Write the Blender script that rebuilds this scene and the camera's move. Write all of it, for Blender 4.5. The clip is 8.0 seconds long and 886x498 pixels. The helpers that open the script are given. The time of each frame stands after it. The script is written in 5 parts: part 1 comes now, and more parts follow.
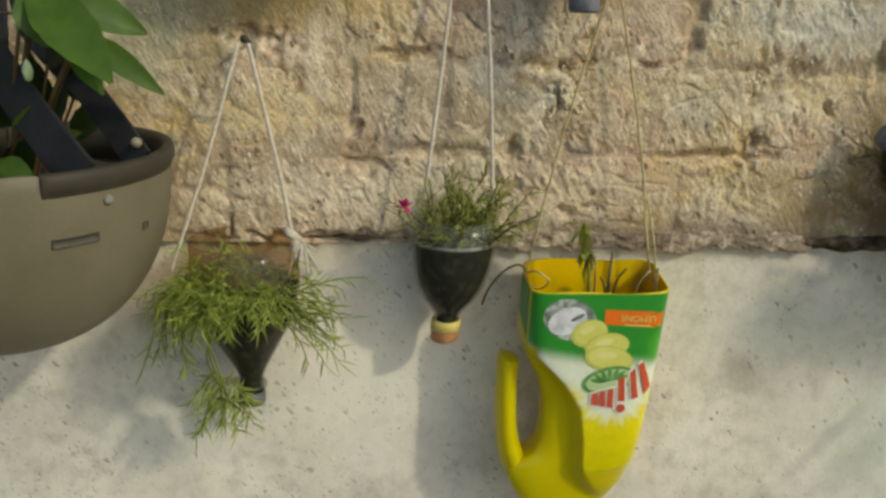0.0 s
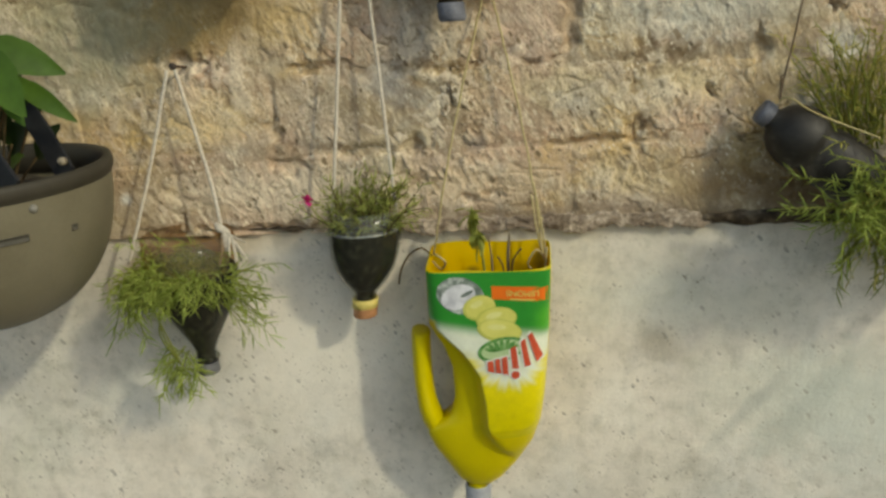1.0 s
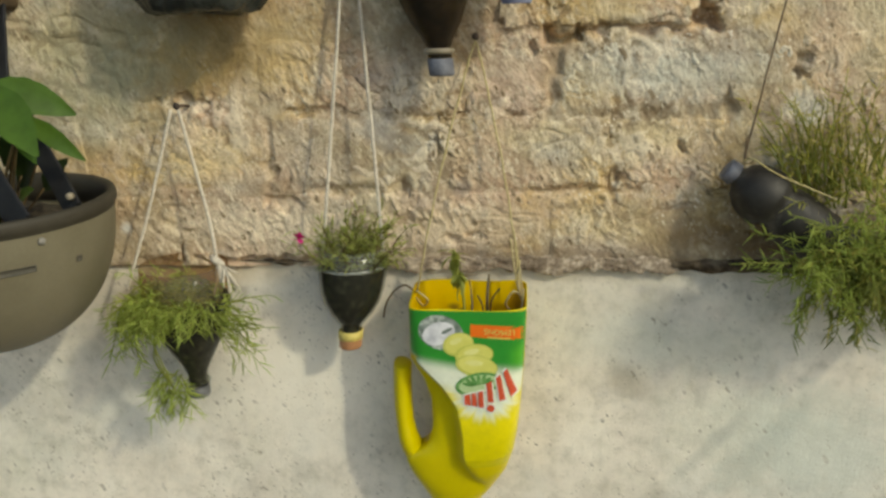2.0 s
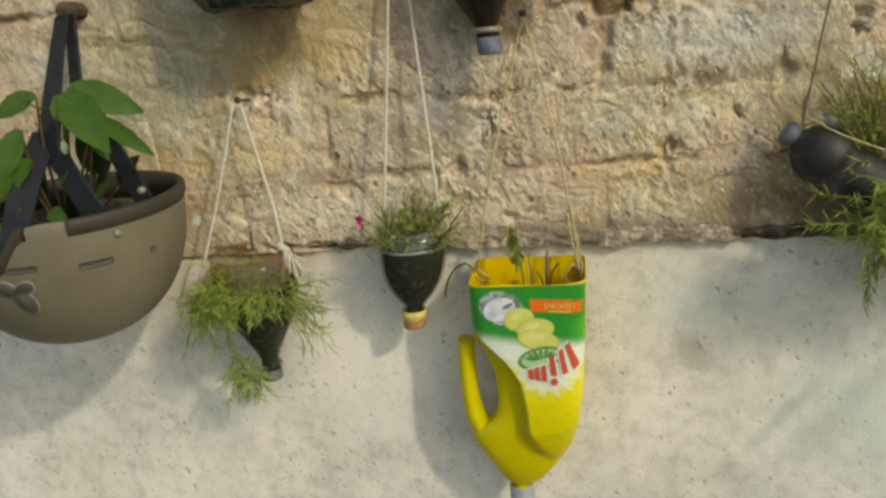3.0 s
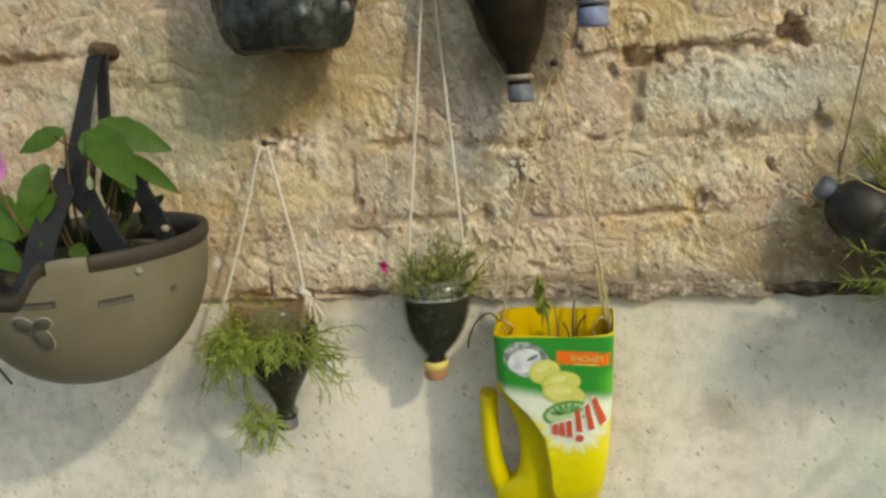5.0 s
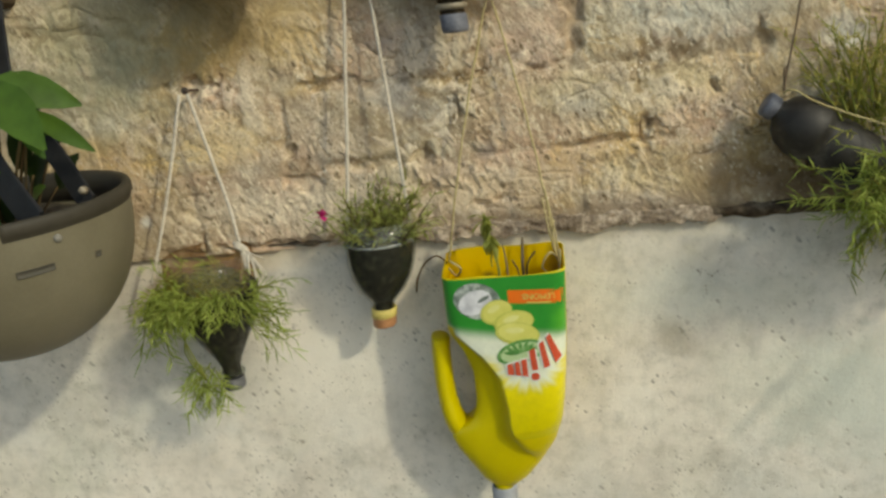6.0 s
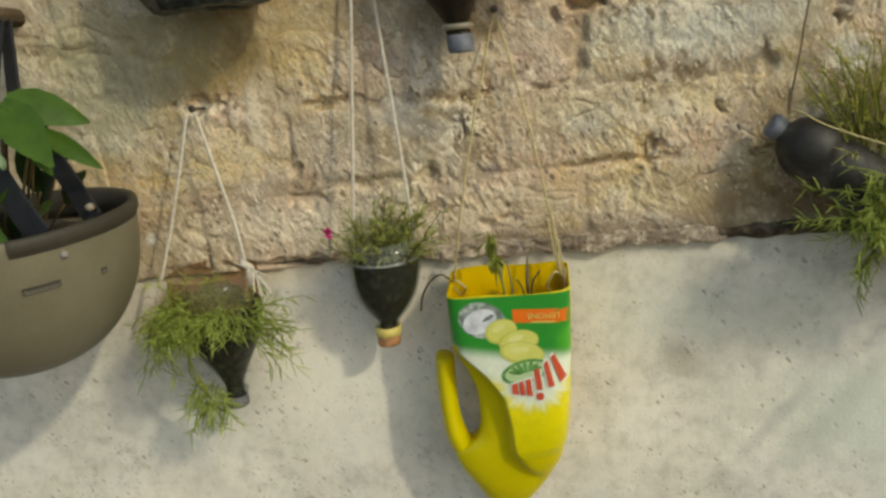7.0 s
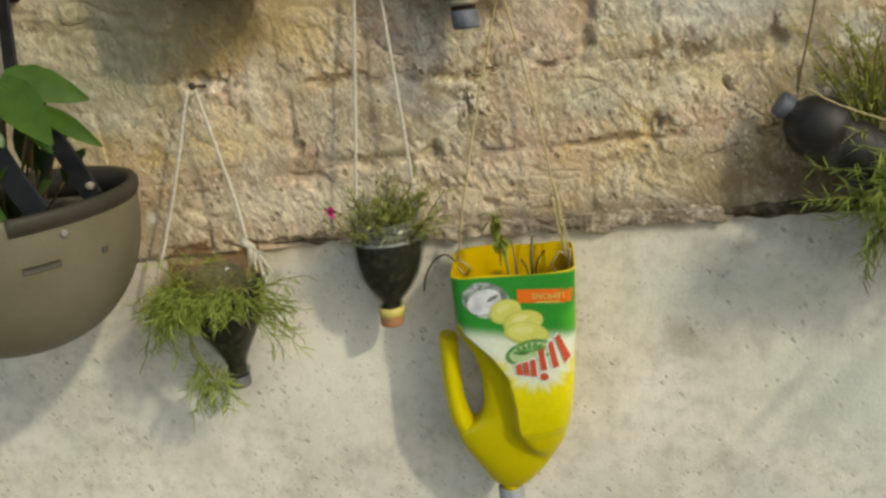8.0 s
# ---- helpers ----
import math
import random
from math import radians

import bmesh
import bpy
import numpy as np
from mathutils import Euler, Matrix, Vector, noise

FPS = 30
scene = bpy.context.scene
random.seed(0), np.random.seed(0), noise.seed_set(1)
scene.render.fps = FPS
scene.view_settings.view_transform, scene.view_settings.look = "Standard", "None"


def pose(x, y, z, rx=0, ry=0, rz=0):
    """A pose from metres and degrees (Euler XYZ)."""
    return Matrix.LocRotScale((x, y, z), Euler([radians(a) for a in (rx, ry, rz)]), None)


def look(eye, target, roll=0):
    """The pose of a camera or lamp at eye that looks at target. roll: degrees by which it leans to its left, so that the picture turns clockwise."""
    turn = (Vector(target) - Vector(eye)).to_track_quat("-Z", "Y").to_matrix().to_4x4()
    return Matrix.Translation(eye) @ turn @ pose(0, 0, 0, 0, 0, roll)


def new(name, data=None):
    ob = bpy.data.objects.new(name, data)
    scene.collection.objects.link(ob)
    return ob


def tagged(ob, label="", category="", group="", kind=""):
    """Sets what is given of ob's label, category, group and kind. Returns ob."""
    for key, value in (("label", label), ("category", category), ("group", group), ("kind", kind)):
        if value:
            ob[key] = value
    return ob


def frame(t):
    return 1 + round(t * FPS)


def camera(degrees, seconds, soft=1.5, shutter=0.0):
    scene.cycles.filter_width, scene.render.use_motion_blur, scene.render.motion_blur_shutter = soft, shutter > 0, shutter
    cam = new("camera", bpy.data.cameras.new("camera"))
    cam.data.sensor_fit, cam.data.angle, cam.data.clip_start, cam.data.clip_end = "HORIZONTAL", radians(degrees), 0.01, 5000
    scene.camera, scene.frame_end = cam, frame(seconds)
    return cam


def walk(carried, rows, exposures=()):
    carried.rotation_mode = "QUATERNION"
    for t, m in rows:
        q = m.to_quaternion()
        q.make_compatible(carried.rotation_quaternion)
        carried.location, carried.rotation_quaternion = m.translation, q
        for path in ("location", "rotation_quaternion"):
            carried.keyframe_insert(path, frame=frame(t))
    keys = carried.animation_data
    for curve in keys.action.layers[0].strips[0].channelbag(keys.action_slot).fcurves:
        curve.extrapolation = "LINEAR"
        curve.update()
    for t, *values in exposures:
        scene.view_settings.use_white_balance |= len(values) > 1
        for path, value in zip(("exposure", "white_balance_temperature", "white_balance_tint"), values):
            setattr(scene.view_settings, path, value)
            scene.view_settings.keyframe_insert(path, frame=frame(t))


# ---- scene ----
EXPOSURE = -0.47
cam = camera(56.0, 8.0, soft=2.85)
# stops by which the clip's own exposure drifts
EXPOSURES = [(0, -0.06), (0.5, 0.02), (0.7, -0.05), (1.0, -0.08), (1.3, -0.05), (1.5, 0.0), (2.8, 0.10), (3.5, -0.04), (4.2, -0.05), (5.3, 0.20), (5.4, 0.19), (5.55, 0.06), (5.8, 0.02), (6.5, 0.0), (8.0, 0.04)]
PATH = [
    (0, (0.136, -0.9214, 1.5586), (0.2852, 0.9942, 1.0035), 1.66),
    (0.1, (0.1641, -0.9016, 1.5659), (0.3388, 1.0227, 1.0499), -2.32),
    (0.2, (0.2069, -0.8922, 1.574), (0.405, 1.0358, 1.0804), -3.87),
    (0.3, (0.2378, -0.8831, 1.5851), (0.4438, 1.0328, 1.0495), -4.87),
    (0.4, (0.2893, -0.8757, 1.5909), (0.3349, 1.0265, 0.9748), -5.02),
    (0.5, (0.3371, -0.8702, 1.5738), (0.1473, 1.0146, 0.9323), -4.06),
    (0.7, (0.3894, -0.9182, 1.5636), (0.1461, 0.9798, 0.9819), -2.46),
    (1, (0.4234, -1.0304, 1.5888), (0.2107, 0.87, 1.0031), -3.42),
    (1.2, (0.4275, -1.075, 1.6163), (0.1713, 0.806, 0.987), -3.72),
    (1.3, (0.451, -1.0795, 1.6137), (0.1047, 0.8059, 1.0433), -4.60),
    (1.5, (0.4644, -1.0827, 1.633), (0.1493, 0.8285, 1.1351), -9.82),
    (1.7, (0.4373, -1.0762, 1.6457), (0.2393, 0.83, 1.0734), -4.34),
    (2.8, (0.4522, -1.085, 1.616), (0.27, 0.8437, 1.1192), 0.69),
    (3, (0.4621, -1.0947, 1.6248), (0.095, 0.7877, 1.0575), -5.27),
    (3.2, (0.4773, -1.0894, 1.6319), (0.1563, 0.782, 1.0037), -6.46),
    (3.5, (0.4907, -1.0825, 1.601), (0.1924, 0.8247, 1.0781), -5.52),
    (3.7, (0.485, -1.0842, 1.6099), (0.1496, 0.8216, 1.1044), -4.91),
    (4, (0.4665, -1.0878, 1.6085), (0.1157, 0.8116, 1.0894), -4.10),
    (4.2, (0.4675, -1.082, 1.5985), (0.1259, 0.842, 1.1726), -4.78),
    (5.3, (0.4234, -1.0873, 1.6097), (0.0234, 0.8264, 1.1883), -3.63),
    (5.4, (0.4164, -1.089, 1.6143), (0.003, 0.8115, 1.1482), -4.11),
    (5.5, (0.4035, -1.0609, 1.6212), (0.0864, 0.8322, 1.0595), -4.55),
    (5.8, (0.4313, -1.0467, 1.6033), (0.1132, 0.8386, 1.0162), -8.39),
    (6, (0.4299, -1.0418, 1.6032), (0.1738, 0.8535, 1.0182), -6.67),
    (6.2, (0.4383, -1.0454, 1.6065), (0.1958, 0.8599, 1.049), -6.65),
    (6.5, (0.4391, -1.0437, 1.6083), (0.1966, 0.8635, 1.0571), -6.88),
    (7, (0.4281, -1.0423, 1.6038), (0.1672, 0.8651, 1.0621), -6.37),
    (7.5, (0.4194, -1.0367, 1.6059), (0.1754, 0.8623, 1.0277), -6.53),
    (8, (0.4185, -1.0348, 1.6007), (0.1615, 0.86, 1.0144), -6.31),
]
walk(cam, [(t, look(eye, target, roll)) for t, eye, target, roll in PATH], exposures=[(t, EXPOSURE + more, 7050, 1) for t, more in EXPOSURES])

# ---- light ----
SUN = Vector((1.2, -1.0, 1.1))
world = bpy.data.worlds.new("sky")
scene.world = world
world.use_nodes = True
sky = world.node_tree.nodes.new("ShaderNodeTexSky")
sky.sky_type = "NISHITA"
sky.sun_disc = False
sky.dust_density, sky.ozone_density = 1.4, 1.0
sky.sun_elevation = math.asin(SUN.normalized().z)
sky.sun_rotation = math.atan2(SUN.x, SUN.y)
background = world.node_tree.nodes["Background"]
background.inputs["Strength"].default_value = 0.212
world.node_tree.links.new(sky.outputs["Color"], background.inputs["Color"])
sun_data = bpy.data.lights.new("sun", "SUN")
sun_data.energy, sun_data.angle, sun_data.color = 2.12, radians(2.4), (1.0, 0.94, 0.78)
sun = new("sun", sun_data)
sun.matrix_world = look(SUN * 5, (0, 0, 0))


# ---- materials ----
def nodes_of(name, rough=0.8, spec=0.3):
    m = bpy.data.materials.new(name)
    m.use_nodes = True
    bsdf = m.node_tree.nodes["Principled BSDF"]
    bsdf.inputs["Roughness"].default_value = rough
    bsdf.inputs["Specular IOR Level"].default_value = spec
    return m, m.node_tree, bsdf


def node(tree, kind, **values):
    n = tree.nodes.new(kind)
    for key, value in values.items():
        n.inputs[key.replace("_", " ")].default_value = value
    return n


def ramp(tree, source, stops):
    r = tree.nodes.new("ShaderNodeValToRGB")
    while len(r.color_ramp.elements) < len(stops):
        r.color_ramp.elements.new(0.5)
    for e, (p, c) in zip(r.color_ramp.elements, stops):
        e.position, e.color = p, (*c, 1) if len(c) == 3 else c
    tree.links.new(source, r.inputs["Fac"])
    return r.outputs["Color"]


def grain(tree, scale, detail=6, stretch=(1, 1, 1), turn=0.0, rough=0.6):
    """Noise in the object's own metres, stretched along an axis and turned about y."""
    co = tree.nodes.new("ShaderNodeTexCoord")
    mp = tree.nodes.new("ShaderNodeMapping")
    mp.vector_type = "TEXTURE"
    mp.inputs["Scale"].default_value = tuple(1 / s for s in stretch)
    mp.inputs["Rotation"].default_value = (0, turn, 0)
    tree.links.new(co.outputs["Object"], mp.inputs["Vector"])
    n = node(tree, "ShaderNodeTexNoise", Scale=scale, Detail=detail, Roughness=rough)
    tree.links.new(mp.outputs["Vector"], n.inputs["Vector"])
    return n.outputs["Fac"]


def mix(tree, fac, a, b, blend="MIX"):
    m = tree.nodes.new("ShaderNodeMix")
    m.data_type, m.blend_type = "RGBA", blend
    for value, slot in ((fac, m.inputs["Factor"]), (a, m.inputs["A"]), (b, m.inputs["B"])):
        socket = [s for s in m.inputs if s.name == slot.name and (s.type == "RGBA" or slot.name == "Factor")][0]
        if isinstance(value, bpy.types.NodeSocket):
            tree.links.new(value, socket)
        elif isinstance(value, tuple):
            socket.default_value = (*value, 1)
        else:
            socket.default_value = value
    return [o for o in m.outputs if o.type == "RGBA"][0]


def bumped(tree, bsdf, height, strength, distance):
    b = node(tree, "ShaderNodeBump", Strength=strength, Distance=distance)
    tree.links.new(height, b.inputs["Height"])
    tree.links.new(b.outputs["Normal"], bsdf.inputs["Normal"])


def mottled(name, stops, scale=30.0, fine=250.0, rough=0.8, spec=0.3, bump=0.3, depth=0.002, fine_amount=0.35, dirt=None):
    """Two scales of noise in the colour, and the finer one as relief."""
    m, tree, bsdf = nodes_of(name, rough, spec)
    colour = ramp(tree, grain(tree, scale), stops)
    speck = ramp(tree, grain(tree, fine, 3), [(0.3, (0.55, 0.55, 0.55)), (0.7, (1.3, 1.3, 1.3))])
    colour = mix(tree, fine_amount, colour, speck, "MULTIPLY")
    if dirt:
        at, tint = dirt
        spots = ramp(tree, grain(tree, scale * 3.1, 4), [(at, (0, 0, 0)), (at + 0.08, (1, 1, 1))])
        colour = mix(tree, spots, colour, tint)
    tree.links.new(colour, bsdf.inputs["Base Color"])
    bumped(tree, bsdf, grain(tree, fine, 5), bump, depth)
    return m


def zone(tree, x, z, wide, high, turn=0.0, ragged=1.1, strength=1.0):
    """A ragged-edged patch about one place of the wall, full in its middle."""
    co = tree.nodes.new("ShaderNodeTexCoord")
    mp = tree.nodes.new("ShaderNodeMapping")
    mp.vector_type = "TEXTURE"
    mp.inputs["Location"].default_value = (x, 0, z)
    mp.inputs["Rotation"].default_value = (0, radians(turn), 0)
    mp.inputs["Scale"].default_value = (wide, 50, high)
    tree.links.new(co.outputs["Object"], mp.inputs["Vector"])
    far = tree.nodes.new("ShaderNodeVectorMath")
    far.operation = "LENGTH"
    tree.links.new(mp.outputs["Vector"], far.inputs[0])
    rag = node(tree, "ShaderNodeMath")
    rag.operation = "MULTIPLY_ADD"
    rag.inputs[1].default_value = 0.45
    tree.links.new(far.outputs["Value"], rag.inputs[0])
    edge = node(tree, "ShaderNodeMath")
    edge.operation = "MULTIPLY"
    edge.inputs[1].default_value = 0.5 * ragged
    tree.links.new(grain(tree, 24, 7, (1, 1, 1), 0.0, 0.68), edge.inputs[0])
    tree.links.new(edge.outputs[0], rag.inputs[2])
    return ramp(tree, rag.outputs[0], [(0.40, (strength,) * 3), (0.72, (0, 0, 0))])


def specks(tree, scale, size, turn=52, stretch=0.42):
    """Small ragged marks scattered in cells, each of its own size; many cells stay empty."""
    co = tree.nodes.new("ShaderNodeTexCoord")
    mp = tree.nodes.new("ShaderNodeMapping")
    mp.vector_type = "TEXTURE"
    mp.inputs["Scale"].default_value = (1, 1, stretch)
    mp.inputs["Rotation"].default_value = (0, radians(turn), 0)
    tree.links.new(co.outputs["Object"], mp.inputs["Vector"])
    warp = node(tree, "ShaderNodeTexNoise", Scale=scale * 2.2, Detail=3)
    tree.links.new(co.outputs["Object"], warp.inputs["Vector"])
    push = tree.nodes.new("ShaderNodeVectorMath")
    push.operation = "MULTIPLY_ADD"
    push.inputs[1].default_value = (0.55 / scale,) * 3
    tree.links.new(warp.outputs["Color"], push.inputs[0])
    tree.links.new(mp.outputs["Vector"], push.inputs[2])
    cell = node(tree, "ShaderNodeTexVoronoi", Scale=scale)
    tree.links.new(push.outputs["Vector"], cell.inputs["Vector"])
    part_of = tree.nodes.new("ShaderNodeSeparateColor")
    tree.links.new(cell.outputs["Color"], part_of.inputs["Color"])
    own = node(tree, "ShaderNodeMath")
    own.operation = "POWER"
    own.inputs[1].default_value = 4.0
    tree.links.new(part_of.outputs["Red"], own.inputs[0])
    reach = node(tree, "ShaderNodeMath")
    reach.operation = "MULTIPLY"
    reach.inputs[1].default_value = size
    tree.links.new(own.outputs[0], reach.inputs[0])
    inside = node(tree, "ShaderNodeMath")
    inside.operation = "SUBTRACT"
    tree.links.new(reach.outputs[0], inside.inputs[0])
    tree.links.new(cell.outputs["Distance"], inside.inputs[1])
    return ramp(tree, inside.outputs[0], [(0.0, (0, 0, 0)), (0.06, (0.9, 0.9, 0.9))])


# brick colour patches, some painted-in shade: x, z, half width, half height, strength, colour
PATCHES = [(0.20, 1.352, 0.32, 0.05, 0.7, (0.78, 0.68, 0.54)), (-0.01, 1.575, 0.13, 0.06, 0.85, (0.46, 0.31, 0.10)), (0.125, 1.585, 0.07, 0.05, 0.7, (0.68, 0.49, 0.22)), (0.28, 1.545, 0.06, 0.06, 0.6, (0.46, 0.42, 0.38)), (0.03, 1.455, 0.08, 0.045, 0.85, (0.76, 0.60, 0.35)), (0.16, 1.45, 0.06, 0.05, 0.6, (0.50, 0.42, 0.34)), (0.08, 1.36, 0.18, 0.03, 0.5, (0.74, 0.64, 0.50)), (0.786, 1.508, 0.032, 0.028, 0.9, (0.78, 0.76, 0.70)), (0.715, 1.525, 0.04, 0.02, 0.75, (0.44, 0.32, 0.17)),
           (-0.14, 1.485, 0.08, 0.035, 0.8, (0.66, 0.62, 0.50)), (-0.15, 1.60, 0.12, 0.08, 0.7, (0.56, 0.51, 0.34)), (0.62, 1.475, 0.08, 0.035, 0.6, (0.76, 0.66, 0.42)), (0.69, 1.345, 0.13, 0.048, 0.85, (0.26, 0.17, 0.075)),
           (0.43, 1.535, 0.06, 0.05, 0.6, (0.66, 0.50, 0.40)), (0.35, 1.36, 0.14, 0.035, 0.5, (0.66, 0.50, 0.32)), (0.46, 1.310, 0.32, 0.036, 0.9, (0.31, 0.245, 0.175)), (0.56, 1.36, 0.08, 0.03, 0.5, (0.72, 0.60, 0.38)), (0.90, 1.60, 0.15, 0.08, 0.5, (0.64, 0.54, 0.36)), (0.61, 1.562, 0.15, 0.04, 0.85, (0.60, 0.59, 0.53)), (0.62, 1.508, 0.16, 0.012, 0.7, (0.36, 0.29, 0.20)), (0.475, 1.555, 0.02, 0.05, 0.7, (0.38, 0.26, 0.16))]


# damp, soot and painted-in shade over the chalk: x, z, half width, half height, strength, colour
# shade is painted behind the lying bottle, by the brown bottle and upper left
STAINS_AND_SHADE = [(0.022, 1.612, 0.085, 0.045, 0.8, (0.17, 0.105, 0.035)), (0.01, 1.565, 0.10, 0.05, 0.6, (0.30, 0.19, 0.06)), (0.45, 1.312, 0.28, 0.030, 0.6, (0.27, 0.205, 0.15)), (0.62, 1.309, 0.12, 0.018, 0.8, (0.13, 0.10, 0.07)), (0.74, 1.335, 0.10, 0.045, 0.6, (0.19, 0.125, 0.065)),
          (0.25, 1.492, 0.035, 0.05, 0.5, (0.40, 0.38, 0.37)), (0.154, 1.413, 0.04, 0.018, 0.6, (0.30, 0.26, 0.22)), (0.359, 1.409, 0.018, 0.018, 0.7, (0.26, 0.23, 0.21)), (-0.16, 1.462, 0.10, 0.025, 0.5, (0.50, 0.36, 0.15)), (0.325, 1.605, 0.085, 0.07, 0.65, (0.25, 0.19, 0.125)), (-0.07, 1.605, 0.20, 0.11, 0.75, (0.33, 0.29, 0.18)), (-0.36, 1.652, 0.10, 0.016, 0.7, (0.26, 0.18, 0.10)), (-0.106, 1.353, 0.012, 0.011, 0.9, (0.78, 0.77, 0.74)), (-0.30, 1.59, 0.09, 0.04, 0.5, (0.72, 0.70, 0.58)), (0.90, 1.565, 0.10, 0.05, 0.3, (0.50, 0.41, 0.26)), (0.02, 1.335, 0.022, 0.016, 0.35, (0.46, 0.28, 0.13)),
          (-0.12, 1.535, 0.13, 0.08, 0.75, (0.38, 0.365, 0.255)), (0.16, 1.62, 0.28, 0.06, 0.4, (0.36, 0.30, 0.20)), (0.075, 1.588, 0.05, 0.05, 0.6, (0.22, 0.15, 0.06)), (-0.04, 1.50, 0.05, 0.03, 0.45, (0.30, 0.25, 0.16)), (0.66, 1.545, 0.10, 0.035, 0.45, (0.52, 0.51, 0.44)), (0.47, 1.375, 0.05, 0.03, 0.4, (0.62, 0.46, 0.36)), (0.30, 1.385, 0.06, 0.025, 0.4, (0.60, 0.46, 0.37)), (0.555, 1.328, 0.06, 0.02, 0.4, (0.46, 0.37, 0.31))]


def brick_material(name, stops, stain, chalk=(0.85, 0.75, 0.61)):
    m, tree, bsdf = nodes_of(name, 0.92, 0.15)
    wide = grain(tree, 11, 6)
    colour = ramp(tree, wide, stops)
    info = tree.nodes.new("ShaderNodeObjectInfo")
    tone = ramp(tree, info.outputs["Random"], [(0, (0.97, 0.95, 0.915)), (0.5, (1.09, 1.065, 1.015)), (1, (1.19, 1.15, 1.06))])
    colour = mix(tree, 0.8, colour, tone, "MULTIPLY")
    streak = grain(tree, 90, 6, (1, 1, 0.4), radians(-28))
    colour = mix(tree, ramp(tree, streak, [(0.5, (0, 0, 0)), (0.7, (0.8, 0.8, 0.8))]), colour, stain)
    rosy = grain(tree, 6.5, 4)
    colour = mix(tree, ramp(tree, rosy, [(0.44, (0, 0, 0)), (0.58, (0.8, 0.8, 0.8))]), colour, (0.60, 0.42, 0.31))
    grey = grain(tree, 9.0, 5, (1, 1, 1.6))
    colour = mix(tree, ramp(tree, grey, [(0.52, (0, 0, 0)), (0.64, (0.75, 0.75, 0.75))]), colour, (0.44, 0.41, 0.36))
    ochre = grain(tree, 5.2, 6)
    colour = mix(tree, ramp(tree, ochre, [(0.51, (0, 0, 0)), (0.62, (0.75, 0.75, 0.75))]), colour, (0.60, 0.42, 0.18))
    mauve = grain(tree, 14, 6, (1, 1, 1.3))
    colour = mix(tree, ramp(tree, mauve, [(0.60, (0, 0, 0)), (0.70, (0.5, 0.5, 0.5))]), colour, (0.40, 0.34, 0.31))
    band = grain(tree, 17, 8, (0.32, 1, 1), 0.0, 0.68)
    colour = mix(tree, ramp(tree, band, [(0.50, (0, 0, 0)), (0.60, (0.7, 0.7, 0.7))]), colour, (0.40, 0.30, 0.21))
    pale = grain(tree, 120, 5, (1, 1, 0.4), radians(-28), 0.6)
    chalky = mix(tree, 1.0, ramp(tree, pale, [(0.50, (0, 0, 0)), (0.62, (0.7, 0.7, 0.7))]), ramp(tree, grain(tree, 12, 5), [(0.40, (0.1, 0.1, 0.1)), (0.60, (1, 1, 1))]), "MULTIPLY")
    colour = mix(tree, chalky, colour, (0.84, 0.75, 0.58))
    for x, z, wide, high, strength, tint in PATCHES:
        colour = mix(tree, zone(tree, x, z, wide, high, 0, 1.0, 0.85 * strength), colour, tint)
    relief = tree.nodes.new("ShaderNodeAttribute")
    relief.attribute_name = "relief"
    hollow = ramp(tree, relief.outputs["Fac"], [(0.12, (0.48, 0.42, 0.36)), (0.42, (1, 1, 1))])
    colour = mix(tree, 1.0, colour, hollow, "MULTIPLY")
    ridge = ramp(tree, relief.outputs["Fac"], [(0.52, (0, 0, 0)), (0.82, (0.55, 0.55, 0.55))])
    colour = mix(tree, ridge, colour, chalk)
    pit = grain(tree, 260, 3)
    colour = mix(tree, ramp(tree, pit, [(0.59, (0, 0, 0)), (0.65, (0.6, 0.6, 0.6))]), colour, (0.26, 0.19, 0.12))
    crust = grain(tree, 48, 8, (1, 1, 1.2), 0.0, 0.7)
    colour = mix(tree, ramp(tree, crust, [(0.575, (0, 0, 0)), (0.65, (0.55, 0.55, 0.55))]), colour, (0.30, 0.21, 0.14))
    dark = grain(tree, 30, 9, (1, 1, 1), 0.0, 0.75)
    colour = mix(tree, ramp(tree, dark, [(0.62, (0, 0, 0)), (0.72, (0.6, 0.6, 0.6))]), colour, (0.19, 0.14, 0.09))
    rough_spots = ramp(tree, grain(tree, 13, 5), [(0.44, (0.15, 0.15, 0.15)), (0.58, (1, 1, 1))])
    for scale, size, tint in ((48, 0.42, (0.27, 0.20, 0.13)), (85, 0.52, (0.20, 0.145, 0.09)), (110, 0.40, (0.82, 0.74, 0.58)), (150, 0.42, (0.80, 0.72, 0.57))):
        colour = mix(tree, mix(tree, 1.0, specks(tree, scale, size, 62, 0.5), rough_spots, "MULTIPLY"), colour, tint)
    for x, z, wide, high, strength, tint in STAINS_AND_SHADE:
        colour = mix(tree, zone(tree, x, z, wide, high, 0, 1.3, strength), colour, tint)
    colour = mix(tree, 1.0, colour, (1.0, 0.985, 0.935), "MULTIPLY")
    tree.links.new(colour, bsdf.inputs["Base Color"])
    bumped(tree, bsdf, grain(tree, 260, 5, (1, 1, 0.45), radians(-28), 0.6), 0.6, 0.0045)
    return m


